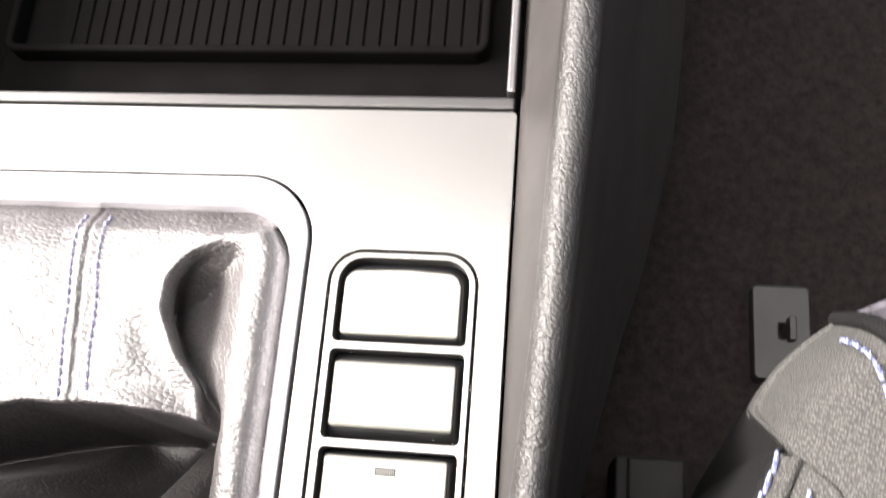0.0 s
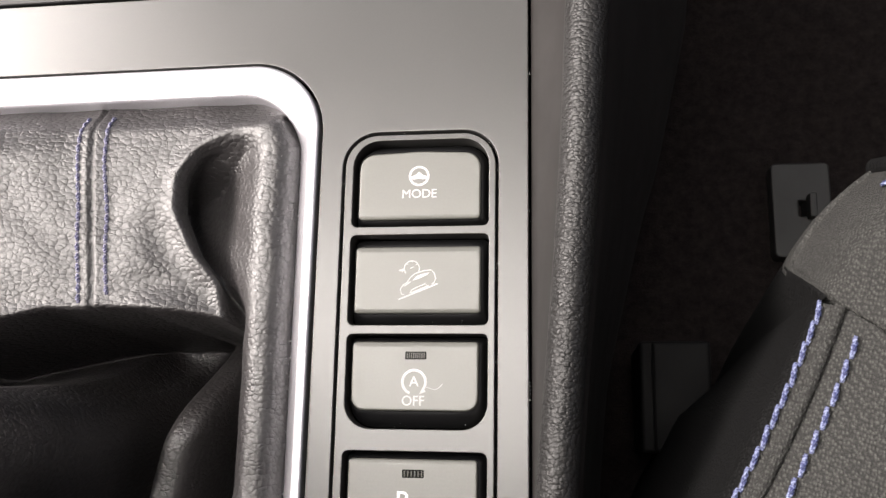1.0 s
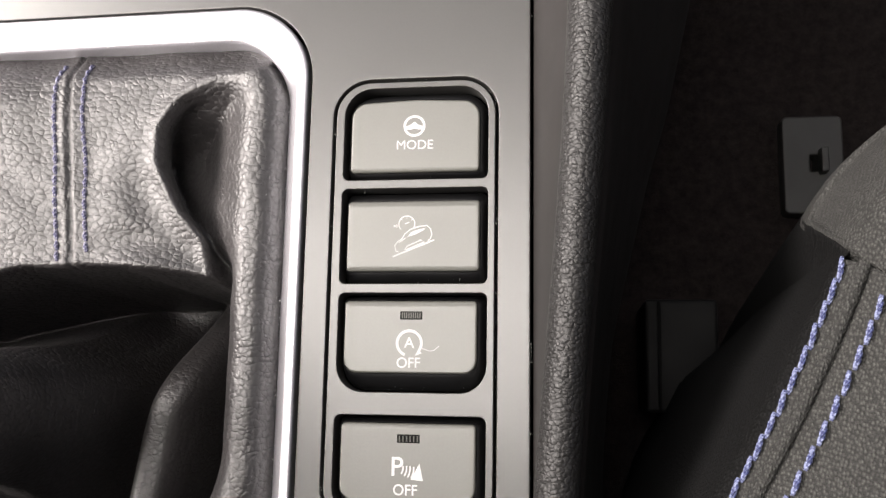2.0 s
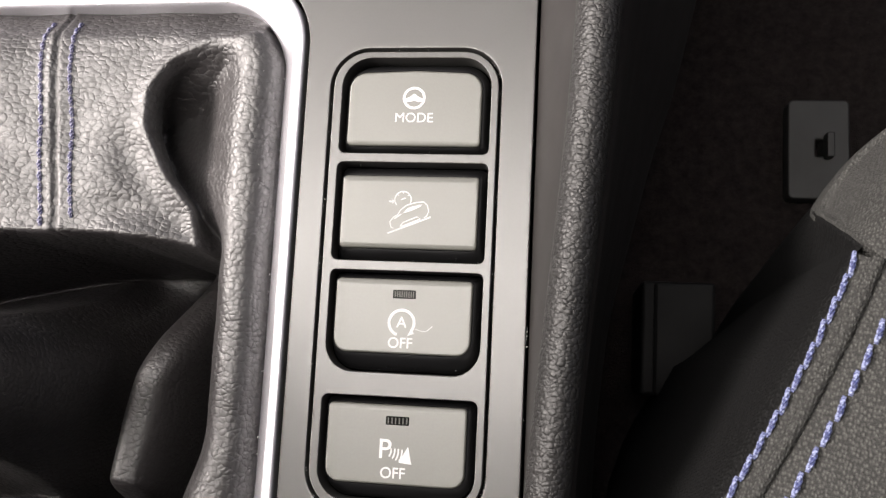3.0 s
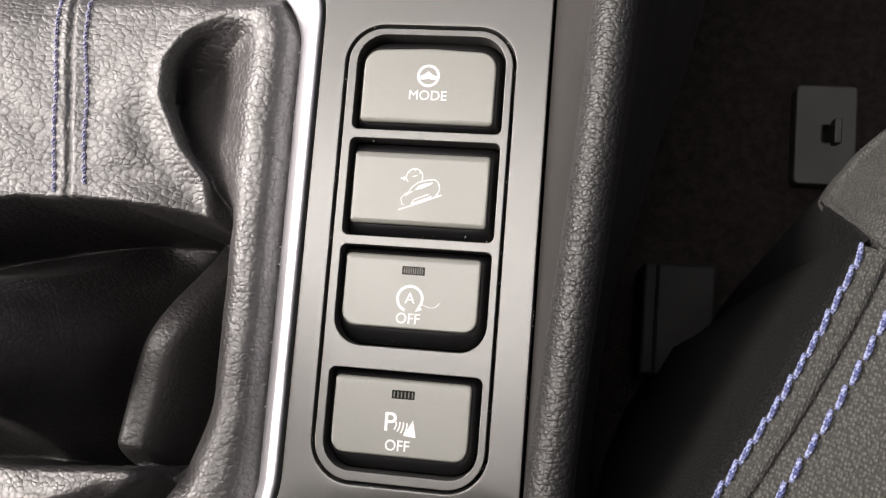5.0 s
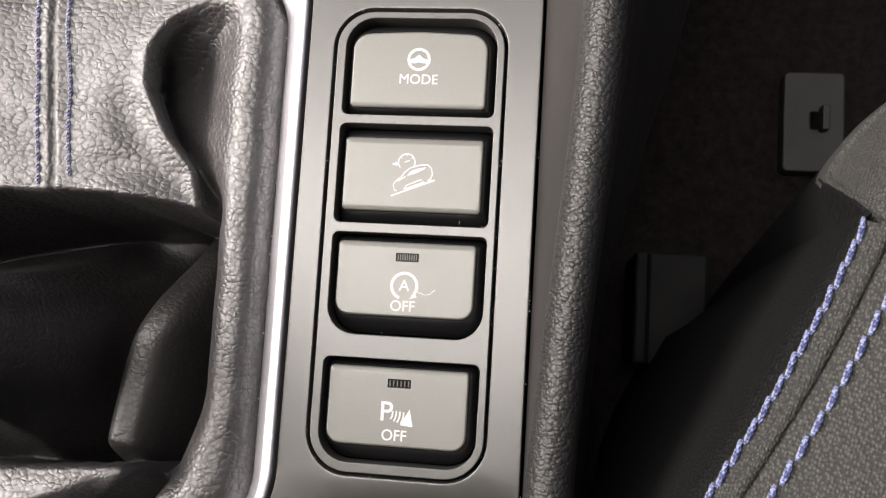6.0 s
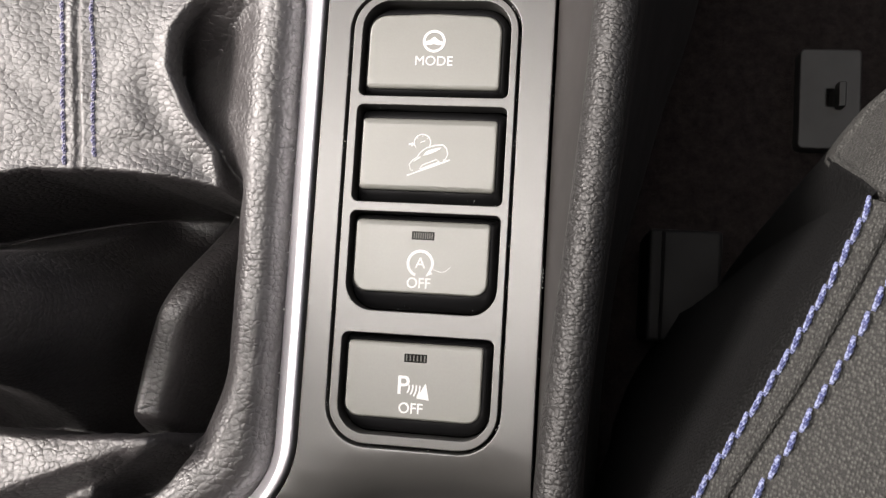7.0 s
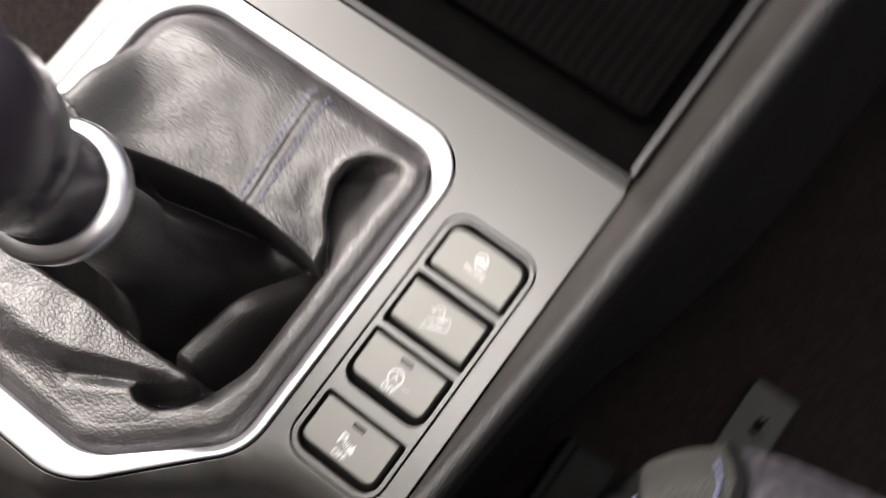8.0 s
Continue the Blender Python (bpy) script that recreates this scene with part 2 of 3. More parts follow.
def plate(name, outer, holes, zf, thick, bevel, space, material, parent=None, label="", crisp=False):
    """A plate with rounded rims: its outline, holes, height function and thickness."""
    tops = [(outer, inset(outer, bevel))] + [(h, inset(h, -bevel)) for h in holes]
    pts, edges = [], []
    for _, lp in tops:
        s = len(pts)
        pts += [tuple(p) for p in lp]
        edges += [(s + i, s + (i + 1) % len(lp)) for i in range(len(lp))]
    for sign, (_, lp) in zip([1] + [-1] * len(holes), tops):
        pts += [tuple(p) for p in inset(lp, sign * 0.25)]
    lo, hi = outer.min(0), outer.max(0)
    gx, gy = np.meshgrid(np.arange(lo[0] + space / 2, hi[0], space), np.arange(lo[1] + space / 2, hi[1], space))
    gx = gx + (np.arange(gx.shape[0]) % 2)[:, None] * space / 2
    keep = sdist(tops[0][1], gx, gy) > space * 0.55
    for _, lp in tops[1:]:
        keep &= sdist(lp, gx, gy) < -space * 0.55
    pts += list(zip(gx[keep].tolist(), gy[keep].tolist()))
    vs, _, fs, *_ = geometry.delaunay_2d_cdt([Vector(p) for p in pts], edges, [], 0, 1e-7)
    xy = np.array([(v.x, v.y) for v in vs])
    fs = np.array([f for f in fs])
    mid = xy[fs].mean(1)
    ok = inside(tops[0][1], mid[:, 0], mid[:, 1])
    for _, lp in tops[1:]:
        ok &= ~inside(lp, mid[:, 0], mid[:, 1])
    verts = [(x, y, z) for (x, y), z in zip(xy, zf(xy[:, 0], xy[:, 1]))]
    faces = [tuple(f) for f in fs[ok]]
    for full, lp in tops:
        z0 = zf(lp[:, 0], lp[:, 1])
        rings = [(lp, z0)]
        for a in (30, 60, 90):
            k = np.sin(radians(a))
            rings.append((lp + (full - lp) * k, z0 - bevel * (1 - np.cos(radians(a)))))
        rings.append((full, z0 - thick))
        n = len(lp)
        for (p0, h0), (p1, h1) in zip(rings[:-1], rings[1:]):
            s = len(verts)
            verts += [(x, y, z) for (x, y), z in zip(p0, h0)] + [(x, y, z) for (x, y), z in zip(p1, h1)]
            faces += [(s + i, s + (i + 1) % n, s + n + (i + 1) % n, s + n + i) for i in range(n)]
    ob = link(name, verts, faces, material, parent, label)
    for p in ob.data.polygons:
        if crisp and abs(p.normal.z) > 0.99995:
            p.use_smooth = False
    return ob


def sheet(name, xs, ys, zf, keep, material, parent=None, label="", lean=None):
    """A height sheet over a fine grid, cut to the cells where keep holds."""
    gx, gy = np.meshgrid(xs, ys)
    z, ok = zf(gx, gy), keep(gx, gy)
    idx = np.arange(gx.size).reshape(gx.shape)
    c = ok[:-1, :-1] & ok[1:, :-1] & ok[:-1, 1:] & ok[1:, 1:]
    q = np.stack([idx[:-1, :-1], idx[:-1, 1:], idx[1:, 1:], idx[1:, :-1]], -1)[c]
    used, inv = np.unique(q, return_inverse=True)
    if lean:
        mx, my = lean(gx, gy, z)
        gx, gy = gx + mx, gy + my
    v = np.stack([gx, gy, z], -1).reshape(-1, 3)[used]
    return link(name, v, inv.reshape(-1, 4), material, parent, label)


def loft(name, rows, material, parent=None, label="", closed=False, mm=True):
    """A skin over rows of points of equal length."""
    n, verts, faces = len(rows[0]), [tuple(p) for r in rows for p in r], []
    for j in range(len(rows) - 1):
        for i in range(n if closed else n - 1):
            a, b = j * n + i, j * n + (i + 1) % n
            faces.append((a, b, b + n, a + n))
    return link(name, verts, faces, material, parent, label, mm=mm)


def turned(name, profile, centre, material, parent, label="", lean=(0, 0), n=64):
    """A body of revolution about a leaning axis: profile of (radius, height)."""
    rows = []
    for r, h in profile:
        rows.append([(centre[0] + r * np.cos(a) + lean[0] * h, centre[1] + r * np.sin(a) + lean[1] * h, centre[2] + h)
                     for a in np.linspace(0, 2 * np.pi, n, endpoint=False)])
    return loft(name, rows, material, parent, label, closed=True)


def boxed(bm, x0, x1, y0, y1, z0, z1):
    m = Matrix.LocRotScale(((x0 + x1) / 2, (y0 + y1) / 2, (z0 + z1) / 2), None, (x1 - x0, y1 - y0, z1 - z0))
    return bmesh.ops.create_cube(bm, size=1, matrix=m)


def box_part(name, x0, x1, y0, y1, z0, z1, material, parent=None, label="", bevel=0.0):
    bm = bmesh.new()
    boxed(bm, *(v * MM for v in (x0, x1, y0, y1, z0, z1)))
    if bevel:
        bmesh.ops.bevel(bm, geom=bm.edges[:], offset=bevel * MM, segments=3, profile=0.5, affect="EDGES")
    return part(name, bm, material, parent, label, smooth=False)


# ---- the cabin: floor, roof and walls with window openings ----
floor = box_part("floor", -760, 760, -900, 900, -262, -240, M_CARPET)
tagged(floor, "dark grey car footwell floor with short carpet", "floor", kind="structure")
box = lambda x0, x1, y0, y1, r: rpoly([(x0, y0, r), (x1, y0, r), (x1, y1, r), (x0, y1, r)])
# the roof opening is unseen, added for the overhead lamp
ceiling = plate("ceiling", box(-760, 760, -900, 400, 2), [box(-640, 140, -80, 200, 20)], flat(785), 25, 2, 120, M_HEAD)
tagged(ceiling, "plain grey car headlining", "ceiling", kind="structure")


def cabin_wall(name, x0, x1, y0, y1, z0, z1):
    return tagged(box_part(name, x0, x1, y0, y1, z0, z1, M_SIDE), "plain dark cabin side trim", "wall", kind="structure")


cabin_wall("wall_front", -760, 760, 880, 900, -240, 260)
cabin_wall("wall_back", -760, 760, -900, -880, -240, 760)
cabin_wall("wall_west", -780, -760, -900, 900, -240, 230)
cabin_wall("wall_west_rear", -780, -760, -900, -500, 230, 760)
cabin_wall("wall_east", 760, 780, -900, 900, -240, 230)
cabin_wall("wall_east_rear", 760, 780, -900, -500, 230, 760)

# ---- centre console ----
PANEL = rpoly([(-14.8, -58.7, 7.0), (14.8, -58.7, 7.0), (14.8, 19.2, 6.8), (-14.8, 19.2, 6.8)], 9)
TRIM_OUT = rpoly([(-19.4, 33.9, 14), (-130, 33.4, 22), (-131, -101.4, 16), (-54.4, -101.4, 24), (-19.6, -65.3, 18)], 14)
TRIM_IN = rpoly([(-24.2, 27.4, 11), (-123, 27.0, 20), (-124, -92.4, 12), (-54, -92.4, 20), (-24.2, -66.3, 16)], 14)
DIP = [(-140, -118), (-60, -104), (-32, -83), (-19, -71), (-6, -64), (8, -62.5), (22, -63.5)]


def fascia_z(x, y):
    """Flat in front, rolling down into a hollow behind the buttons."""
    yb = np.interp(x, [p[0] for p in DIP], [p[1] for p in DIP])
    d = np.maximum(0, yb + 3 - y)
    return -np.minimum(np.where(d < 6, d * d / 9.0, 4.0 + (d - 6) * 2.6), 62)


console = tagged(new("centre_console"), "satin graphite car centre console with padded leather edge", "console")
FASCIA = finer(rpoly([(-138, -150, 2), (20.2, -150, 2), (20.2, 49.4, 1.0), (-138, 49.4, 2)]), 4.0)
plate("fascia", FASCIA, [finer(inset(TRIM_OUT, -0.4), 4.0), finer(inset(PANEL, 0.0), 4.0)], fascia_z, 3.0, 0.12, 5.0,
      M_FASCIA, console, "satin graphite painted panel")
box_part("under_panel", -137, 20.0, -149, 49, -90, -68, M_GAP, console, "black plastic understructure")


# inner wall rising from the fascia to the pad, then the pad itself, then the outer wall down to the floor
PAD_Y = np.linspace(-190, 330, 131)
PAD_H = 23.0


def pad_left(y):
    return np.interp(y, [-190, -62, -50, -25, -5, 15, 30, 45, 120, 330], [21.3, 21.3, 21.9, 24.0, 25.6, 26.8, 27.3, 28.2, 31.6, 39])


def pad_right(y):
    return np.interp(y, [-190, -54, -33, -9, 13, 30, 45, 120, 330], [26.4, 27.4, 28.9, 31.0, 32.8, 34.0, 35.2, 38.6, 47])


def pad_rows(profile):
    smooth = np.exp(-np.linspace(-2.2, 2.2, 9) ** 2)
    smooth /= smooth.sum()
    rows = []
    for u, h in profile:
        xs = np.array([u(y) for y in PAD_Y])
        xs = np.convolve(np.pad(xs, 4, mode="edge"), smooth, "valid")
        rows.append([(x, y, h) for x, y in zip(xs, PAD_Y)])
    return rows


wall_prof = [(lambda y: 20.75, -8.0), (lambda y: 20.75, -0.6), (lambda y: 20.95, 0.0)]
for k in range(1, 8):
    f = k / 7
    wall_prof.append((lambda y, f=f: 20.95 + (pad_left(y) + 0.35 - 20.95) * f, (PAD_H - 4.3) * f ** 1.2))
loft("side_strip", pad_rows(wall_prof), M_WALL, console, "smooth dark grey plastic strip")
pad_prof = []
for a in np.linspace(-32, 196, 22):
    c, sn = np.cos(radians(a)), np.sin(radians(a))
    pad_prof.append((lambda y, c=c: (pad_left(y) + pad_right(y)) / 2 + 0.1 - ((pad_right(y) - pad_left(y)) / 2 + 0.3) * c, PAD_H - 3.9 + 3.9 * sn))
loft("leather_pad", pad_rows(pad_prof), M_PAD, console, "black grained leather padded edge")


def flare(y):
    """How far the foot of the console stands out, wider towards the dashboard."""
    return np.interp(y, [-190, -20, 26, 43, 61, 90, 131, 330], [4, 6, 13, 17, 20, 25, 27, 30])


outer_prof = [(lambda y: pad_right(y) + 0.2, PAD_H - 5.2), (lambda y: pad_right(y) - 0.6, PAD_H - 9), (lambda y: pad_right(y) + 0.3, PAD_H - 13),
              (lambda y: pad_right(y) + 1.0, PAD_H - 14), (lambda y: pad_right(y) + 0.8 + 0.12 * flare(y), PAD_H - 30),
              (lambda y: pad_right(y) + 0.45 * flare(y), -50.0), (lambda y: pad_right(y) + flare(y), -100.0),
              (lambda y: pad_right(y) + flare(y) + 1.5, -108.0), (lambda y: pad_right(y) + flare(y) + 1.5, -150.0), (lambda y: pad_right(y) + flare(y), -239.0)]
loft("side_panel", pad_rows(outer_prof), M_SIDE, console, "dark grained plastic console side")
box_part("side_panel", -141.5, -138.2, -150, 330, -239.5, -3.4, M_SIDE, console, "dark grained plastic console side", 0.8)

# ---- storage tray in front of the fascia ----
tray = tagged(new("storage_tray"), "dark storage tray with bright edge strips before gear lever", "tray")
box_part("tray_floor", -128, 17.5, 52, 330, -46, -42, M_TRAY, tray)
box_part("front_lip", -128, 19.6, 49.9, 52.6, -44, 0.3, M_LIP, tray, "thin dark satin metal strip", 0.5)
box_part("edge_strip", 17.9, 19.7, 52.8, 330, -44, 2.4, M_STRIP, tray, "thin satin metal strip", 0.5)
mat_frame = rpoly([(-125, 83.9, 4), (9.5, 83.9, 4), (9.5, 320, 4), (-125, 320, 4)])
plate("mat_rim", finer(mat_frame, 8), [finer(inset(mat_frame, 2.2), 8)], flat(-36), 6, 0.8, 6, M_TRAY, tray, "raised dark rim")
rib = None
for i in range(27):
    x = 4.0 - i * 4.4
    if rib is None:
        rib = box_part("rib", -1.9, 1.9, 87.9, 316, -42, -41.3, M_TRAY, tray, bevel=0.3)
        rib.location.x = x * MM
    else:
        o = new("rib", rib.data)
        o.parent, o.location.x = tray, x * MM

# ---- gear lever: bright frame, leather boot, ring and knob ----
lever = tagged(new("gear_lever"), "gear lever with black leather boot in a bright satin frame", "gear lever")


def matched(a, b, gap):
    """Two outlines of like corners, cut into equally many points."""
    pa, pb = [], []
    for i in range(len(a)):
        j = (i + 1) % len(a)
        m = max(1, int(np.ceil(np.linalg.norm(a[j] - a[i]) / gap)))
        for k in range(m):
            pa.append(a[i] + (a[j] - a[i]) * k / m)
            pb.append(b[i] + (b[j] - b[i]) * k / m)
    return np.array(pa), np.array(pb)


t_out, t_in = matched(inset(TRIM_OUT, 0.25), TRIM_IN, 2.0)
side = step(-36, -27, t_out[:, 0]) * step(-84, -60, t_out[:, 1]) * step(34, 18, t_out[:, 1])
rings = []
for f, h, k in ((0, -5, 0), (0, 0.3, 0), (0.01, 0.55, 0), (0.04, 0.75, 0), (0.09, 0.85, 0), (0.2, 0.9, 0), (0.33, 0.88, 0.05), (0.45, 0.8, 0.4), (0.6, 0.65, 1.1),
                (0.75, 0.5, 1.9), (0.88, 0.35, 2.6), (0.95, 0.2, 3.0), (0.985, -0.1, 3.2), (1.0, -0.6, 3.4), (1.0, -7, 0)):
    p = t_out + (t_in - t_out) * f
    rings.append([(x, y, h - k * w) for (x, y), w in zip(p, side)])
loft("frame", rings, M_BRIGHT, lever, "bright satin metal frame", closed=True)

FRONT = rpoly([(-140, 40, 0), (-140, -16, 0), (-100, -25, 4), (-86, -20.2, 6), (-70, -15.9, 10), (-54, -15.4, 8), (-42.6, -16.2, 4), (-36.4, -17.2, 0.7),
               (-37.8, -9, 6), (-42.6, -3, 9), (-46.2, 5, 6), (-46.2, 11.2, 6), (-43, 16.2, 6), (-34, 21, 5), (-26, 24.5, 0), (-10, 40, 0)], 6)
REAR = rpoly([(-140, -63.5, 0), (-97, -62.3, 8), (-79, -60.8, 8), (-65, -61.3, 6), (-42, -59.4, 0.6), (-47.5, -63.9, 3), (-52, -66.9, 3), (-55.4, -69.0, 2), (-55.6, -71.6, 2), (-52, -73.6, 3),
              (-46, -73.4, 4), (-41, -77, 3), (-36, -84, 3), (-36, -105, 0), (-140, -105, 0)], 6)
HOOK = rpoly([(-42.5, -61.4, 1), (-48, -65.6, 3), (-52.5, -67.8, 3), (-55.2, -69.6, 1.5), (-55.2, -71.2, 1.5), (-52, -72.8, 3), (-46.5, -71.8, 4), (-41.5, -67.5, 3), (-37.5, -61, 1)], 5)
RIDGE = [(-42, -61.4), (-47, -62.4), (-55, -64.4), (-62, -67), (-70, -70.2), (-82, -75.2), (-98, -82), (-124, -90)]
CREASE = [(-47.5, -65.6), (-56, -69), (-64, -73.3), (-71, -78.3)]


def seam_x(y):
    return -63.2 - 0.1 * y


ROLL_D = np.linspace(-4, 40, 441)
ROLL_Z = np.interp(ROLL_D, [-4, 0, 1.2, 3.2, 6, 8, 10, 12, 15, 24, 40], [-9, -3.2, -0.4, 1.4, 1.5, -0.4, -4.6, -14, -36, -58, -56])
NOOK_Z = np.interp(ROLL_D, [-4, 0, 1.2, 3.2, 6, 8, 10, 13, 17, 21, 26, 40], [-9, -3.2, -0.4, 1.4, 1.6, 0.4, -1.6, -5.0, -10.2, -14.0, -16, -16])
NOOK_Z = np.convolve(np.pad(NOOK_Z, 10, mode="edge"), np.ones(21) / 21, "valid")
ROLL_Z = np.convolve(np.pad(ROLL_Z, 10, mode="edge"), np.ones(21) / 21, "valid")


CONE_R = np.linspace(0, 60, 241)
CONE_Z = np.convolve(np.pad(np.interp(CONE_R, [0, 8, 10, 12, 15, 19, 24, 31, 37], [98, 98, 92, 70, 45, 29, 16, 3, 0]), 8, mode="edge"), np.ones(17) / 17, "valid")


def boot_z(x, y):
    back = step(-45, -65, y)
    d = sdist(TRIM_IN, x, y) * (1 - 0.33 * back)
    # the leather hangs like a tent, fuller on the far side of the lever
    r = np.hypot((x + 75.5) * (1 - 0.5 * step(-76, -92, x)), (y + 39.5) * (1 + 0.4 * step(-37, -26, y)))
    r = r * (1 + 0.27 * step(9.5, 14, r) * step(-74, -66, x) * step(-66, -54, y))
    cone = np.interp(r, CONE_R, CONE_Z)
    nook = step(-20, -8, y) * step(-51, -46, x)
    low = np.interp(d, ROLL_D, ROLL_Z) * (1 - nook) + np.interp(d, ROLL_D, NOOK_Z) * nook + cone
    # a soft upright pleat beside the lever
    u = x - np.interp(-y, [18, 26, 39.5, 55], [-46.0, -47.8, -50.9, -54.0])
    pleat = -16 - 0.22 * u - 5.0 * (np.abs(u) / np.where(u > 0, 4.1, 4.7)) ** 3.3 - 26 * step(-40, -12, y) - 26 * step(-55.5, -63, y)
    low -= 9 * np.exp(-((u + 10.0) / 4.0) ** 2) * step(-16, -26, y) * step(-62, -56, y)
    low = 2.8 * np.logaddexp(low / 2.8, pleat / 2.8)
    low -= 3.0 * np.exp(-((sdist(FRONT, x, y) + 1.7) / 1.7) ** 2) * step(4, -8, y) * step(-50, -44, x)
    left = step(-58, -96, x)
    front = 12 * np.exp(-((x + 112) / 10) ** 2) * step(8, -16, y) * step(-1, 9, d)
    front += -4 + 4.2 * step(-1, 7, d) + (0.09 * np.clip(-40 - x, -6, 60) + 3.5 * left) * step(-2, 14, d) + 0.2 * cone
    edge = np.maximum(0, sdist(FRONT, x, y))
    front -= 3.0 * step(-54, -36, x) * step(6, -16, y)
    front += (0.8 * np.exp(-((edge - 1.2) / 1.7) ** 2) - 0.9 * np.exp(-((edge - 6.0) / 3.6) ** 2) * step(9, 0, y)) * step(-16, -9, y) * step(-60, -50, x)
    front += 0.7 * np.exp(-(edge / 1.6) ** 2) * step(-9, -13, y)
    rim = np.interp(d, ROLL_D, np.where(ROLL_D < 5, ROLL_Z, 1.3))
    crest = near(x, y, RIDGE)
    ahead = y - np.interp(-x, [-p[0] for p in RIDGE], [p[1] for p in RIDGE])
    rear = 6.2 + 4 * left - np.where(ahead > 0, 0.28 * np.minimum(crest, 12) + 1.5 * (1 - np.exp(-(crest / 10.0) ** 2)), 4.6 * (1 - np.exp(-(crest / 5.0) ** 2)))
    rear -= 4.5 * np.exp(-(near(x, y, CREASE) / 2.6) ** 2)
    k = step(5, 14, d)
    rear = rim * (1 - k) + rear * k
    kf, kr = step(-1.6, 1.4, sdist(FRONT, x, y)), step(-2.3, -0.1, sdist(REAR, x, y))
    z = low * (1 - kf) + front * kf
    z = z * (1 - kr) + rear * kr
    z -= 11 * step(-0.6, 2.8, sdist(HOOK, x, y))
    # the sewn seam across the front panel
    w = np.where(y > -15, 1.0, 0.0) * kf
    u = x - seam_x(y)
    z += w * (0.45 * np.exp(-(u / 2.0) ** 2) - 0.9 * np.exp(-(u / 0.42) ** 2))
    z += 0.25 * np.sin(x * 0.35 + 1.3 * np.sin(y * 0.21)) * np.sin(y * 0.3 + 0.8 * np.sin(x * 0.17))
    return z


def boot_lean(x, y, z):
    """Both folds overhang: what lies below their edges is tucked back under them."""
    deep, rim = np.maximum(0, 1.0 - z), sdist(REAR, x, y)
    my = -0.22 * deep * np.exp(-(np.maximum(-rim, 0) / 9.0) ** 2) * step(1.5, -1.0, rim) * step(-36, -46, x) * step(-30, -45, y)
    deep, rim = np.maximum(0, -1.0 - z), sdist(FRONT, x, y)
    mx = -0.55 * np.minimum(deep, 16) * np.exp(-(np.maximum(-rim, 0) / 4.5) ** 2) * step(1.0, -0.8, rim) * step(-15, -8, y) * step(-54, -49, x)
    return mx, my


boot = sheet("boot", np.arange(-134, -19, 0.4), np.arange(-104, 34, 0.4), boot_z, lambda x, y: sdist(TRIM_IN, x, y) > -2.6, M_BOOT, lever,
             "black grained leather boot with deep folds", boot_lean)


def thread_mesh(name, length, radius, lift, material, turns=0.8):
    """One sewn stitch: a short rope of three twisted strands arching over the cloth."""
    verts, faces, n, m = [], [], 11, 6
    for strand in range(3):
        s = len(verts)
        for i in range(n):
            f = i / (n - 1)
            taper = 0.45 + 0.55 * np.sin(np.pi * min(1, max(0, 0.06 + f * 0.88))) ** 0.7
            px, pz = (f - 0.5) * length, lift * np.sin(np.pi * f) - 0.4 * radius
            tw = 2 * np.pi * (strand / 3 + turns * f)
            cy, cz = radius * 0.52 * taper * np.cos(tw), radius * 0.52 * taper * np.sin(tw)
            rr = radius * 0.52 * taper
            for j in range(m):
                a = 2 * np.pi * j / m
                verts.append((px, cy + rr * np.cos(a), pz + cz + rr * np.sin(a)))
        for i in range(n - 1):
            for j in range(m):
                faces.append((s + i * m + j, s + i * m + (j + 1) % m, s + (i + 1) * m + (j + 1) % m, s + (i + 1) * m + j))
    data = bpy.data.meshes.new(name)
    data.from_pydata([(x * MM, y * MM, z * MM) for x, y, z in verts], [], faces)
    data.polygons.foreach_set("use_smooth", [True] * len(data.polygons))
    data.materials.append(material)
    return data


def sew(path, data, pitch, parent, name="stitch", rand=0.06, tilt=0.0):
    """Stitches along a path of points in millimetres."""
    path = np.array(path, float)
    seg = np.linalg.norm(np.diff(path, axis=0), axis=1)
    at = np.r_[0, np.cumsum(seg)]
    for i in range(int(at[-1] / pitch)):
        a, b = (np.array([np.interp(s, at, path[:, k]) for k in range(3)]) for s in (i * pitch, (i + 1) * pitch))
        o = new(name, data)
        d = Vector(b - a).normalized()
        side = Vector((0, 0, 1)).cross(d).normalized()
        up = d.cross(side)
        turn = Matrix((d, side, up)).transposed().to_4x4()
        wob = (random.random() - 0.5) * rand
        o.matrix_world = Matrix.Translation(Vector((a + b) / 2) * MM) @ turn @ pose(0, 0, 0, 0, 0, 57 * wob + tilt)
        o.parent = parent


boot_stitch = thread_mesh("stitch", 1.85, 0.44, 0.25, M_THREAD_BOOT)
for off in (-2.5, 2.8):
    ys = np.arange(24.6, -14.4, -0.5)
    xs = seam_x(ys) + off + 0.15 * np.sin(ys * 0.3)
    sew(np.stack([xs, ys, boot_z(xs, ys) + 0.1], 1), boot_stitch, 2.0, boot)

RING = (-75.0, -39.2)
turned("neck", [(11, 20), (10.6, 34), (10.6, 44), (12.0, 50)], (*RING, 0), M_BOOT, lever, "black leather neck of the boot")
turned("ring", [(12.0, 48.5), (14.8, 49.6), (16.3, 53.2), (16.7, 55.2), (16.4, 56.1), (15.7, 56.7), (14.2, 57.3), (12.6, 57.8), (11.6, 57.8)], (*RING, 0), M_CHROME, lever, "polished chrome ring")
turned("collar", [(12.8, 56), (13.0, 59), (12.2, 60.5), (12.6, 63), (11.9, 64.5), (12.4, 67), (11.9, 68.5), (12.6, 71), (12.2, 74)], (*RING, 0), M_KNOB, lever, "ribbed gloss black collar")
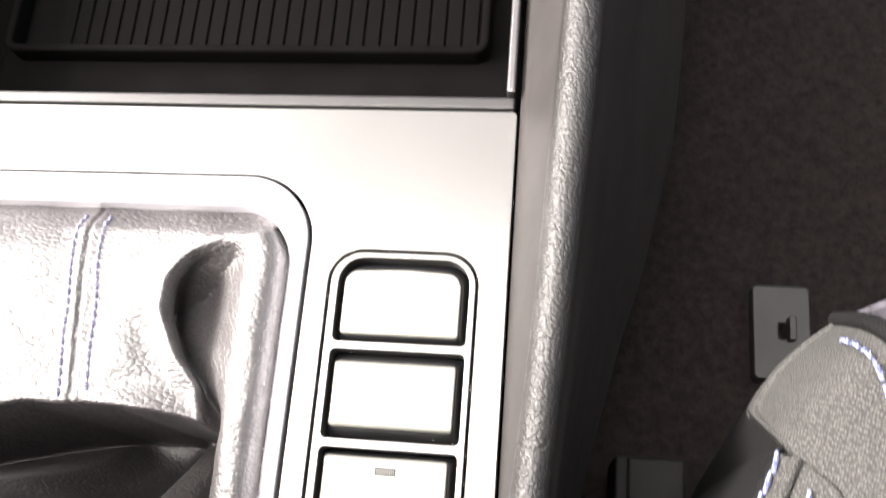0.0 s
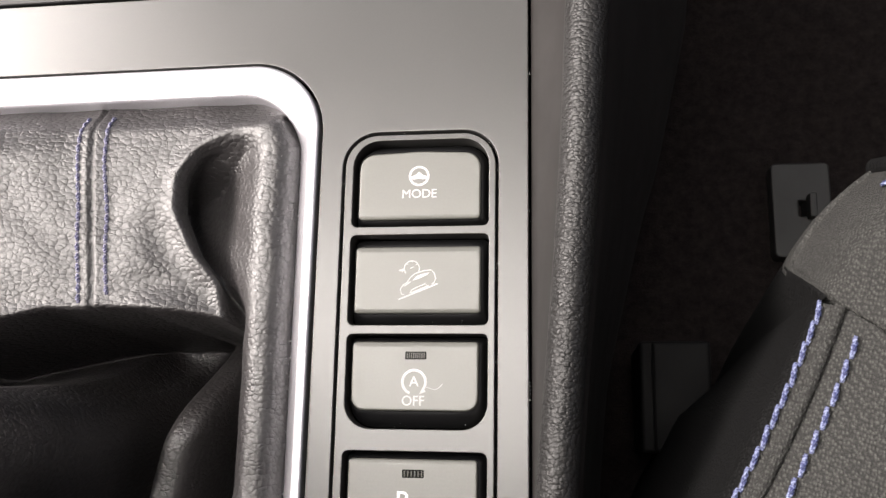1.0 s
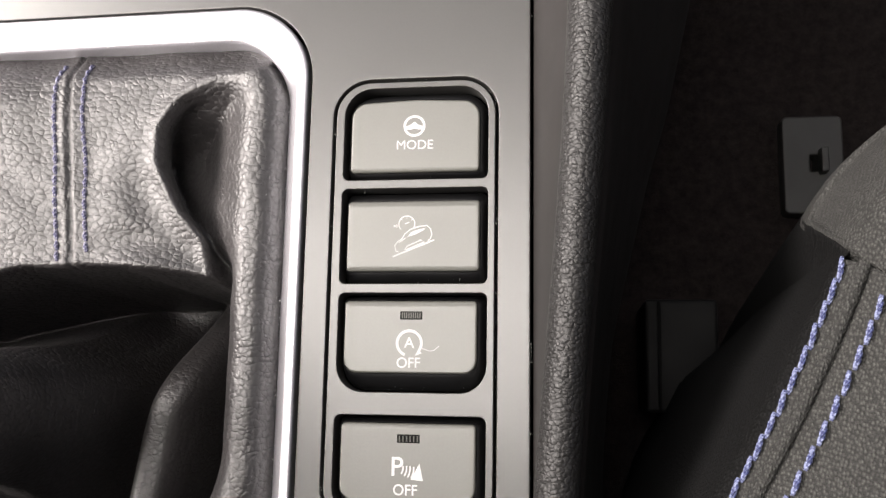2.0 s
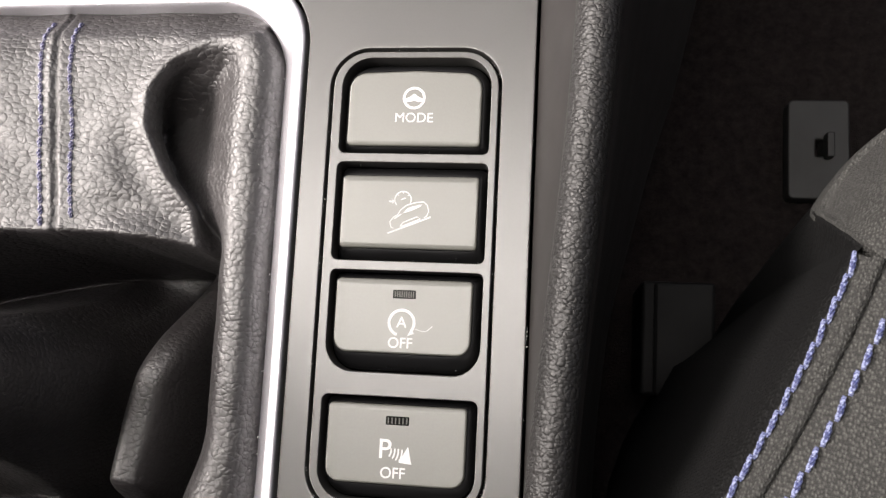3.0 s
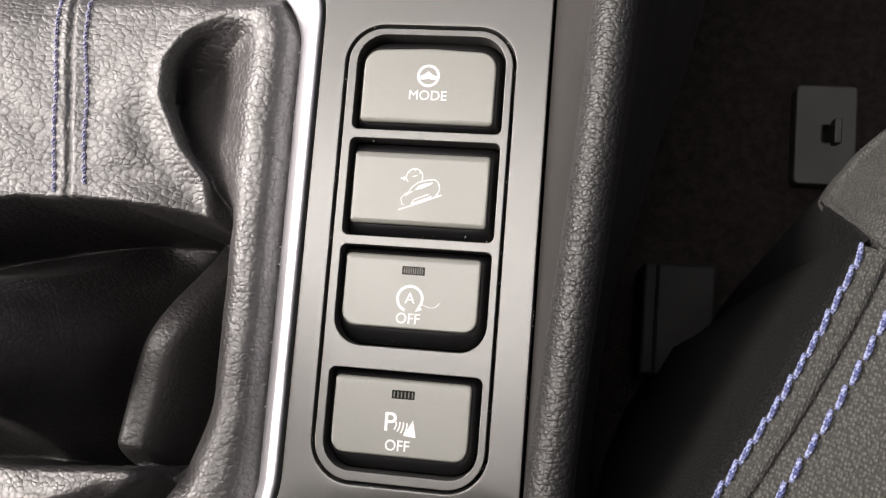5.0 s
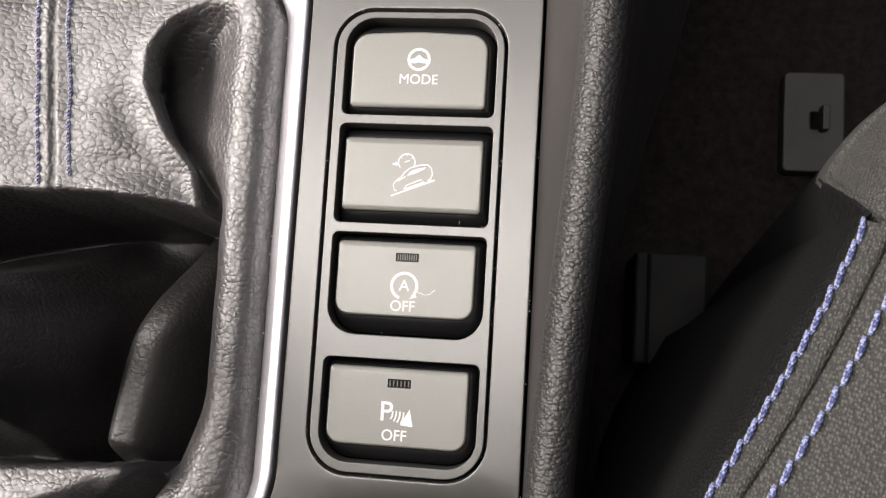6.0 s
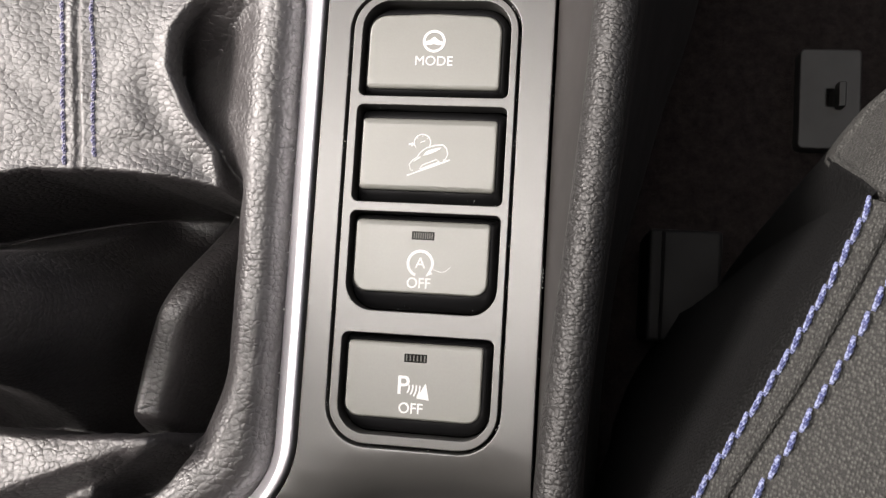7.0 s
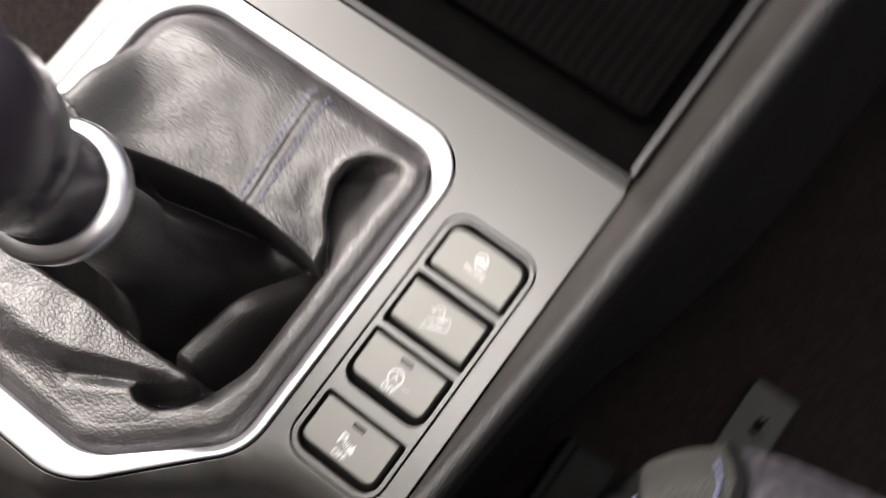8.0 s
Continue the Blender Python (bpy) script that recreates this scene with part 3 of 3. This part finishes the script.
turned("knob", [(11.5, 72), (14.0, 75), (17.2, 82), (19.0, 92), (19.2, 101), (17.8, 109), (14, 115), (8, 119), (0.01, 120)], (*RING, 0), M_KNOB, lever, "dark gloss gear knob")

# ---- button panel ----
bezel = tagged(new("button_panel"), "satin grey frame holding four push buttons beside gear lever", "button panel")
RECESS = [rpoly([(-12.7, 0.78, 1.1), (13.0, 0.78, 1.1), (13.0, 17.5, 5.0), (-12.7, 17.5, 5.0)]),
          rpoly([(-12.75, -17.5, 1.1), (13.05, -17.5, 1.1), (13.05, -0.75, 1.1), (-12.75, -0.75, 1.1)]),
          rpoly([(-12.7, -35.9, 4.6), (13.0, -35.9, 4.6), (13.0, -19.1, 1.1), (-12.7, -19.1, 1.1)]),
          rpoly([(-12.75, -56.5, 4.8), (13.0, -56.5, 4.8), (13.0, -39.7, 1.2), (-12.75, -39.7, 1.2)])]
plate("bezel", finer(inset(PANEL, 0.62), 3), [finer(h, 3) for h in RECESS], flat(-0.1), 4.5, 0.12, 4.0, M_FASCIA, bezel, "satin grey plastic frame", True)
box_part("housing", -17, 17, -61, 21, -12, -6.5, M_GAP, bezel, "black plastic housing")


def strokes(lines, width, z, tall=0.06):
    """Flat printed strokes: each line is (points, closed) or (points, closed, width)."""
    verts, faces = [], []
    for ln in lines:
        p, w = np.array(ln[0], float), (ln[2] if len(ln) > 2 else width) / 2
        if ln[1]:
            t = np.roll(p, -1, 0) - np.roll(p, 1, 0)
        else:
            t = np.gradient(p, axis=0)
        t /= np.linalg.norm(t, axis=1)[:, None] + 1e-9
        nrm, s, n = np.stack([-t[:, 1], t[:, 0]], 1), len(verts), len(p)
        for side, h in ((1, 0), (1, tall), (-1, tall), (-1, 0)):
            verts += [(*(q + side * w * m), z + h) for q, m in zip(p, nrm)]
        for i in range(n if ln[1] else n - 1):
            j = (i + 1) % n
            for k in range(3):
                faces.append((s + k * n + i, s + k * n + j, s + (k + 1) * n + j, s + (k + 1) * n + i))
    return verts, faces


def arc(cx, cy, r, a0, a1, n=24, ry=None):
    return [(cx + r * np.cos(radians(a)), cy + (ry or r) * np.sin(radians(a))) for a in np.linspace(a0, a1, n)]


def solid(outline, z, tall=0.06):
    n = len(outline)
    return [(x, y, z) for x, y in outline] + [(x, y, z + tall) for x, y in outline], \
        [tuple(range(n, 2 * n))] + [(i, (i + 1) % n, n + (i + 1) % n, n + i) for i in range(n)]


def merged(pieces):
    verts, faces = [], []
    for v, f in pieces:
        s = len(verts)
        verts += v
        faces += [tuple(i + s for i in q) for q in f]
    return verts, faces


def lettering(text, cx, cy, z, size, parent, name="lettering", stretch=1.0, bold=0.0):
    data = bpy.data.curves.new(name, "FONT")
    data.body, data.size, data.align_x, data.align_y = text, size * MM, "CENTER", "CENTER"
    data.extrude, data.offset, data.space_character = 0.03 * MM, bold * MM, 1.0
    tmp = new(name, data)
    mesh = bpy.data.meshes.new_from_object(tmp.evaluated_get(bpy.context.evaluated_depsgraph_get()))
    bpy.data.objects.remove(tmp)
    mesh.transform(Matrix.Translation((cx * MM, cy * MM, z * MM)) @ Matrix.Diagonal((stretch, 1, 1, 1)))
    mesh.materials.clear()
    mesh.materials.append(M_WHITE)
    ob = new(name, mesh)
    ob.parent = parent
    return tagged(ob, "white printed letters " + text)


CAP_Z = -0.75
FACES = [rpoly([(-11.6, 2.3, 0.8), (11.4, 2.3, 0.8), (11.4, 15.0, 3.0), (0, 15.5, 40), (-11.6, 15.0, 3.0)]),
         rpoly([(-11.75, -15.25, 0.7), (11.55, -15.25, 0.7), (11.55, -2.9, 0.7), (-11.75, -2.9, 0.7)]),
         rpoly([(-11.7, -32.7, 2.4), (11.3, -32.7, 2.4), (11.3, -20.4, 0.8), (-11.7, -20.4, 0.8)]),
         rpoly([(-11.7, -53.7, 2.4), (11.3, -53.7, 2.4), (11.3, -41.0, 0.8), (-11.7, -41.0, 0.8)])]
ROLLED = [(0, 1), (1, 1), (1, 0), (1, 0)]


def cap_z(i):
    """A face that rolls off at its front and rear edges, where this button does."""
    lo, hi = FACES[i][:, 1].min(), FACES[i][:, 1].max()
    front, rear = ROLLED[i]

    def height(x, y):
        over = front * np.maximum(0, y - hi + 0.9) ** 2 + rear * np.maximum(0, lo + 0.9 - y) ** 2
        return CAP_Z - 0.45 * over
    return height


def press_button(i, label):
    """A black body whose sides slope up to a satin grey face."""
    b = tagged(new("push_button"), label, "button", "buttons beside the gear lever")
    rim, face = finer(inset(RECESS[i], 0.35), 1.5), finer(FACES[i], 1.5)
    c = (face.min(0) + face.max(0)) / 2

    def ring(loop, n=96):
        out = []
        for a in np.linspace(0, 2 * np.pi, n, endpoint=False):
            d, best = np.array([np.cos(a), np.sin(a)]), 0.0
            for p, q in zip(loop, np.roll(loop, -1, 0)):
                e = q - p
                det = d[0] * -e[1] + d[1] * e[0]
                if abs(det) > 1e-9:
                    w = p - c
                    s, u = (w[0] * -e[1] + w[1] * e[0]) / det, (d[0] * w[1] - d[1] * w[0]) / det
                    if s > 0 and -1e-6 <= u <= 1 + 1e-6:
                        best = max(best, s)
            out.append(c + d * best)
        return np.array(out)

    lo, hi = ring(rim), ring(inset(face, -0.12))
    rows = [[(x, y, -6.2) for x, y in lo], [(x, y, -3.6) for x, y in lo]]
    top = cap_z(i)(hi[:, 0], hi[:, 1]) - 0.3
    for f in (0.25, 0.55, 0.85, 1.0):
        rows.append([(x, y, -3.6 + (h + 3.6) * np.sin(f * np.pi / 2)) for (x, y), h in zip(lo + (hi - lo) * f, top)])
    loft("body", rows, M_BLACK, b, "gloss black plastic skirt", closed=True)
    plate("cap", face, [], cap_z(i), 0.9, 0.35, 0.55, M_CAP, b, "satin grey face", True)
    return b


def led(parent, y, lines):
    box_part("indicator_window", -2.05, 2.0, y - 0.8, y + 0.8, CAP_Z - 0.4, CAP_Z + 0.03, M_GAP, parent, "small dark indicator window", 0.2)
    v, f = strokes([([(x, y - 0.5), (x, y + 0.5)], False) for x in np.linspace(-1.55, 1.5, lines)], 0.2, CAP_Z + 0.03, 0.03)
    link("indicator_lens", v, f, M_LED, parent, "grey ribbed lens", smooth=False)


PZ = CAP_Z + 0.01
mode_button = press_button(0, "satin grey push button with steering wheel sign and MODE")
v, f = merged([strokes([(arc(-0.2, 10.6, 1.75, 0, 348, 30), True)], 0.42, PZ),
               solid([(-1.75, 10.0), (-0.9, 9.95), (-0.2, 10.15), (0.5, 9.95), (1.35, 10.0), (1.3, 10.5), (0.5, 10.8), (-0.2, 11.4), (-0.9, 10.8), (-1.7, 10.5)], PZ)])
link("symbol", v, f, M_WHITE, mode_button, "white printed steering wheel sign", smooth=False)
lettering("MODE", -0.1, 7.1, PZ + 0.03, 2.35, mode_button, bold=0.0)

hill_button = press_button(1, "satin grey push button with car on slope sign")
hill = [(-3.5, -12.75), (3.7, -9.85)]
car = [(-2.5, -11.85), (-2.95, -11.8), (-3.2, -10.8), (-2.6, -10.0), (-1.95, -9.6), (-1.45, -8.75), (-0.5, -7.95), (1.0, -7.45), (2.4, -7.3), (3.05, -7.9), (3.3, -8.9), (3.0, -9.7), (2.6, -9.95)]
v, f = merged([strokes([(hill, False, 0.26), (car, False), ([(-1.4, -11.6), (-1.0, -10.9), (1.4, -9.85), (2.0, -10.2), (-1.2, -11.55)], False),
                        ([(-2.5, -10.3), (-1.3, -9.45)], False), (arc(-1.15, -7.0, 1.4, -25, 222, 24), False),
                        ([(-3.5, -7.35), (-2.7, -7.35)], False, 0.3), ([(-1.5, -7.0), (-0.7, -6.7)], False)]
                       + [([(-1.15 + r * np.cos(radians(a)), -7.0 + r * np.sin(radians(a))) for r in (1.0, 1.3)], False, 0.1) for a in (40, 90, 140)], 0.17, PZ),
               solid([(-1.0, -9.3), (-0.3, -8.45), (0.6, -8.1), (2.1, -7.75), (1.9, -8.1), (0.4, -8.85)], PZ), solid([(-3.0, -7.75), (-2.45, -7.35), (-3.0, -6.95)], PZ)])
link("symbol", v, f, M_WHITE, hill_button, "white printed car on a slope sign", smooth=False)

stop_button = press_button(2, "satin grey push button with circled A sign and OFF")
led(stop_button, -22.9, 9)
v, f = merged([strokes([(arc(-0.25, -27.6, 2.1, -35, 250, 30), False, 0.46)], 0.4, PZ), solid([(0.75, -29.75), (1.35, -28.6), (1.95, -29.3)], PZ)])
link("symbol", v, f, M_WHITE, stop_button, "white printed circle arrow sign", smooth=False)
lettering("A", -0.25, -27.6, PZ + 0.03, 2.6, stop_button, bold=0.01)
lettering("OFF", -0.35, -31.0, PZ + 0.03, 2.5, stop_button, stretch=0.95, bold=0.02)
v, f = strokes([([(2.0, -28.5), (3.2, -28.9), (4.0, -28.8), (4.9, -28.0)], False)], 0.1, PZ, 0.02)
link("scratch", v, f, M_WHITE, stop_button, "fine pale scratch", smooth=False)

park_button = press_button(3, "satin grey push button with P and sound waves sign and OFF")
led(park_button, -43.5, 6)
v, f = merged([strokes([(arc(-2.3, -48.3, r, -38 + 3 * k, 14 - 3 * k, 8), False) for k, r in enumerate((1.5, 2.1, 2.7, 3.3))], 0.24, PZ), solid([(0.5, -50.1), (2.6, -50.3), (1.95, -47.5)], PZ)])
link("symbol", v, f, M_WHITE, park_button, "white printed sound waves and cone sign", smooth=False)
lettering("P", -1.9, -48.2, PZ + 0.03, 4.4, park_button, bold=0.03)
lettering("OFF", -0.4, -51.9, PZ + 0.03, 2.5, park_button, stretch=0.95, bold=0.02)

# ---- passenger seat ----
seat = tagged(new("car_seat"), "grey woven fabric car seat with pale blue seams, beside the console", "car seat")


def seam_pts(shift, y0=-17.5, y1=-150, n=60):
    ys = np.linspace(y0, y1, n)
    x = 62.4 + 0.515 * (ys + 17.5) + 0.0011 * np.minimum(0, ys + 45) ** 2 - 0.0032 * np.clip(ys + 35, -18, 18) ** 2 + 1.1
    x = np.maximum(x, 40) * 0.3 + np.maximum(x, 31.5) * 0.7
    return np.stack([x + shift * 0.9, ys - shift * 0.45], 1)


def seat_z(x, y):
    """Cushion height: low at the seam, swelling towards the middle, rolling off at the front nose."""
    sx = np.interp(-y, -seam_pts(0)[:, 1], seam_pts(0)[:, 0])
    u = np.maximum(0, x - sx)
    z = 26 + 14 * (1 - np.exp(-u / 16.0)) + 0.05 * u
    edge = np.interp(x, [60, 63.2, 66, 70.4, 75.3, 85, 110, 170], [-9, -7.5, -2.6, 2.2, 5.8, 10, 15, 18])
    d = np.maximum(0, 11 - (edge - y))
    return z - 0.19 * d * d


SEAT_EDGE = [tuple(p) for p in seam_pts(0)]
NOSE = [(63.4, -16.5), (62.0, -12.5), (62.5, -8.5), (66, -2.6), (70.4, 2.2), (75.3, 5.8), (85, 10), (110, 15), (170, 18)]
FOLD = [(65.0, -18.5), (68.8, -22), (72.2, -29), (72.8, -36), (70, -46), (64.5, -57), (58, -70), (50, -90), (47, -150)]
PIPE = [(75.8, 6.0), (76.6, 0), (78.6, -8), (80.0, -16), (80.6, -27), (79.4, -37), (75, -47.5), (69.5, -58), (63, -72), (57, -92), (54, -150)]


def soft_line(pts, times=2):
    """Rounds the corners of an open line, keeping its ends."""
    p = np.array(pts, float)
    for _ in range(times):
        q = [p[0]]
        for a, b in zip(p[:-1], p[1:]):
            q += [a * 0.75 + b * 0.25, a * 0.25 + b * 0.75]
        p = np.array(q + [p[-1]])
    return [tuple(v) for v in p]


def poly(*runs):
    return finer(np.array([p for r in runs for p in r], float), 2.2)


plate("bolster_panel", poly(SEAT_EDGE[::-1], FOLD)[::-1], [], seat_z, 6, 0.5, 2.0, M_SEAT, seat, "grey woven fabric side panel")
plate("front_panel", poly(soft_line(NOSE[:6]), PIPE, FOLD[::-1])[::-1], [], lambda x, y: seat_z(x, y) + 0.2, 6, 0.6, 1.6, M_SEAT, seat, "smooth grey fabric nose panel")
plate("insert", poly(PIPE[::-1], NOSE[6:], [(170, -150)])[::-1], [], lambda x, y: seat_z(x, y) - 0.5, 6, 1.0, 2.5, M_INSERT, seat, "mauve grey mesh fabric seat insert")


def tube(name, path, radius, material, parent, label=""):
    rows, m = [], 10
    for i, p in enumerate(path):
        d = Vector(path[min(i + 1, len(path) - 1)] - path[max(i - 1, 0)]).normalized()
        side = Vector((0, 0, 1)).cross(d).normalized()
        up = d.cross(side)
        rows.append([tuple(Vector(p) + side * radius * math.cos(a) + up * radius * math.sin(a)) for a in np.linspace(0, 2 * np.pi, m, endpoint=False)])
    return loft(name, rows, material, parent, label, closed=True)


def on_seat(pts, lift):
    pts = np.array(pts, float)
    return np.stack([pts[:, 0], pts[:, 1], seat_z(pts[:, 0], pts[:, 1]) + lift], 1)


def dense(pts, gap=1.0):
    pts = np.array(pts, float)
    at = np.r_[0, np.cumsum(np.linalg.norm(np.diff(pts, axis=0), axis=1))]
    s = np.arange(0, at[-1], gap)
    return np.stack([np.interp(s, at, pts[:, k]) for k in range(pts.shape[1])], 1)


tube("piping", on_seat(dense(PIPE), 1.0), 1.5, M_SEAT_SIDE, seat, "dark fabric piping")
tube("seam_welt", on_seat(dense(seam_pts(2.2)), 0.5), 0.9, M_SEAT, seat, "narrow fabric welt between two seams")
skirt = []
line = np.vstack([seam_pts(0)[::-1], dense(soft_line(NOSE), 2.0)])
for drop, out in ((0.3, -0.3), (0.6, 0.5), (1.3, 1.1), (2.6, 1.5), (5, 1.8), (14, 3.4), (34, 4.6), (66, 4.6), (110, 2.0), (170, -6), (262, -10)):
    z0 = seat_z(line[:, 0], line[:, 1])
    k = np.clip((-line[:, 1] - 5) / 26, 0, 1)
    skirt.append([(x - out * w + 0.09 * drop * (1 - w), y - 0.05 * drop * (1 - w), max(z - drop, -239)) for (x, y), z, w in zip(line, z0, k)])
loft("side_cover", skirt, M_SEAT_SIDE, seat, "seat fabric side, coloured black in place of shade")
seat_stitch = thread_mesh("stitch", 3.6, 0.41, 0.4, M_THREAD_SEAT, 1.2)
short_stitch = thread_mesh("stitch", 3.2, 0.42, 0.4, M_THREAD_SEAT, 1.1)
sew(on_seat(dense(seam_pts(0.1, y1=-110)), 0.6), seat_stitch, 3.2, seat, rand=0.1, tilt=9)
sew(on_seat(dense(seam_pts(5.0, y0=-20.5, y1=-110)), 0.6), short_stitch, 3.45, seat, rand=0.07, tilt=9)
sew(on_seat(dense([(x - 4.2, y) for x, y in PIPE[1:10]]), 1.9), short_stitch, 3.8, seat, rand=0.07)

# ---- small things in the footwell ----
bracket = tagged(new("floor_bracket"), "grey plastic bracket with a small peg on the dark carpet", "bracket")
plate("plate", finer(rpoly([(113.6, 40, 2.5), (138, 40, 2.5), (138, 82, 2.5), (113.6, 82, 2.5)]), 3), [finer(rpoly([(124.6, 58, 0.5), (127.5, 58, 0.5), (127.5, 65, 0.5), (124.6, 65, 0.5)]), 3)],
      flat(-231), 8.5, 0.8, 6, M_CLIP, bracket, "grey plastic plate with a square slot")
box_part("peg", 127.6, 130.6, 56.5, 67, -236, -225, M_CLIP, bracket, "grey plastic peg", 0.6)
rail = tagged(new("seat_rail_cover"), "dull grey plastic seat rail cover beside the carpet", "rail cover")
box_part("cover", 52.5, 79, -42, 0, -239.5, -190, M_RAIL, rail, "", 1.5)
box_part("groove", 57.0, 58.2, -41, -1, -190.5, -188.6, M_GAP, rail, "dark groove", 0.2)

# ---- dust in the gaps ----


def dust():
    bm = bmesh.new()
    rng = random.Random(5)
    spots = []
    for i in range(len(t_in)):
        if t_in[i][0] > -60 and rng.random() < 0.75:
            k = rng.random()
            p = t_in[i] + (t_in[(i + 1) % len(t_in)] - t_in[i]) * k
            p = p + (t_out[i] - t_in[i]) * rng.uniform(0.03, 0.1)
            spots.append((p[0], p[1] + rng.uniform(-0.4, 0.4), 0.3 - 2.75 * side[i]))
            frame_spots = len(spots)
    gap = finer(inset(PANEL, 0.2), 1.0)
    for p in gap:
        if rng.random() < 0.22:
            spots.append((p[0] + rng.uniform(-0.15, 0.15), p[1] + rng.uniform(-0.15, 0.15), -0.25))
    for _ in range(12):
        spots.append((20.45 + rng.uniform(-0.15, 0.15), rng.uniform(-60, 40), -0.1))
    for y in (-27.6, -28.2, -28.9, -29.5, -30.6):
        spots.append((20.45, y, 0.05))
    for _ in range(22):
        spots.append((rng.uniform(-12, 12.6), rng.choice((-17.0, -16.6, 1.5, -35.2, -0.9)) + rng.uniform(-0.3, 0.3), -2.2))
    for _ in range(9):
        x, y = rng.uniform(-60, -26), rng.uniform(-66, 18)
        spots.append((x, y, float(boot_z(np.array([x]), np.array([y]))[0]) + 0.1))
    for i, (x, y, z) in enumerate(spots):
        r = rng.choice((0.06, 0.08, 0.1, 0.13, 0.17) if i < frame_spots else (0.04, 0.05, 0.06, 0.08, 0.1))
        m = pose(x * MM, y * MM, z * MM, rng.uniform(0, 90), rng.uniform(0, 90), rng.uniform(0, 90)) @ Matrix.Diagonal((r * MM * rng.uniform(1, 1.8), r * MM, r * MM * 0.7, 1))
        bmesh.ops.create_icosphere(bm, subdivisions=1, radius=1, matrix=m)
    ob = part("dust", bm, M_WHITE, None)
    return tagged(ob, "fine pale dust specks caught in the console gaps", "dust", kind="stuff")


dust()
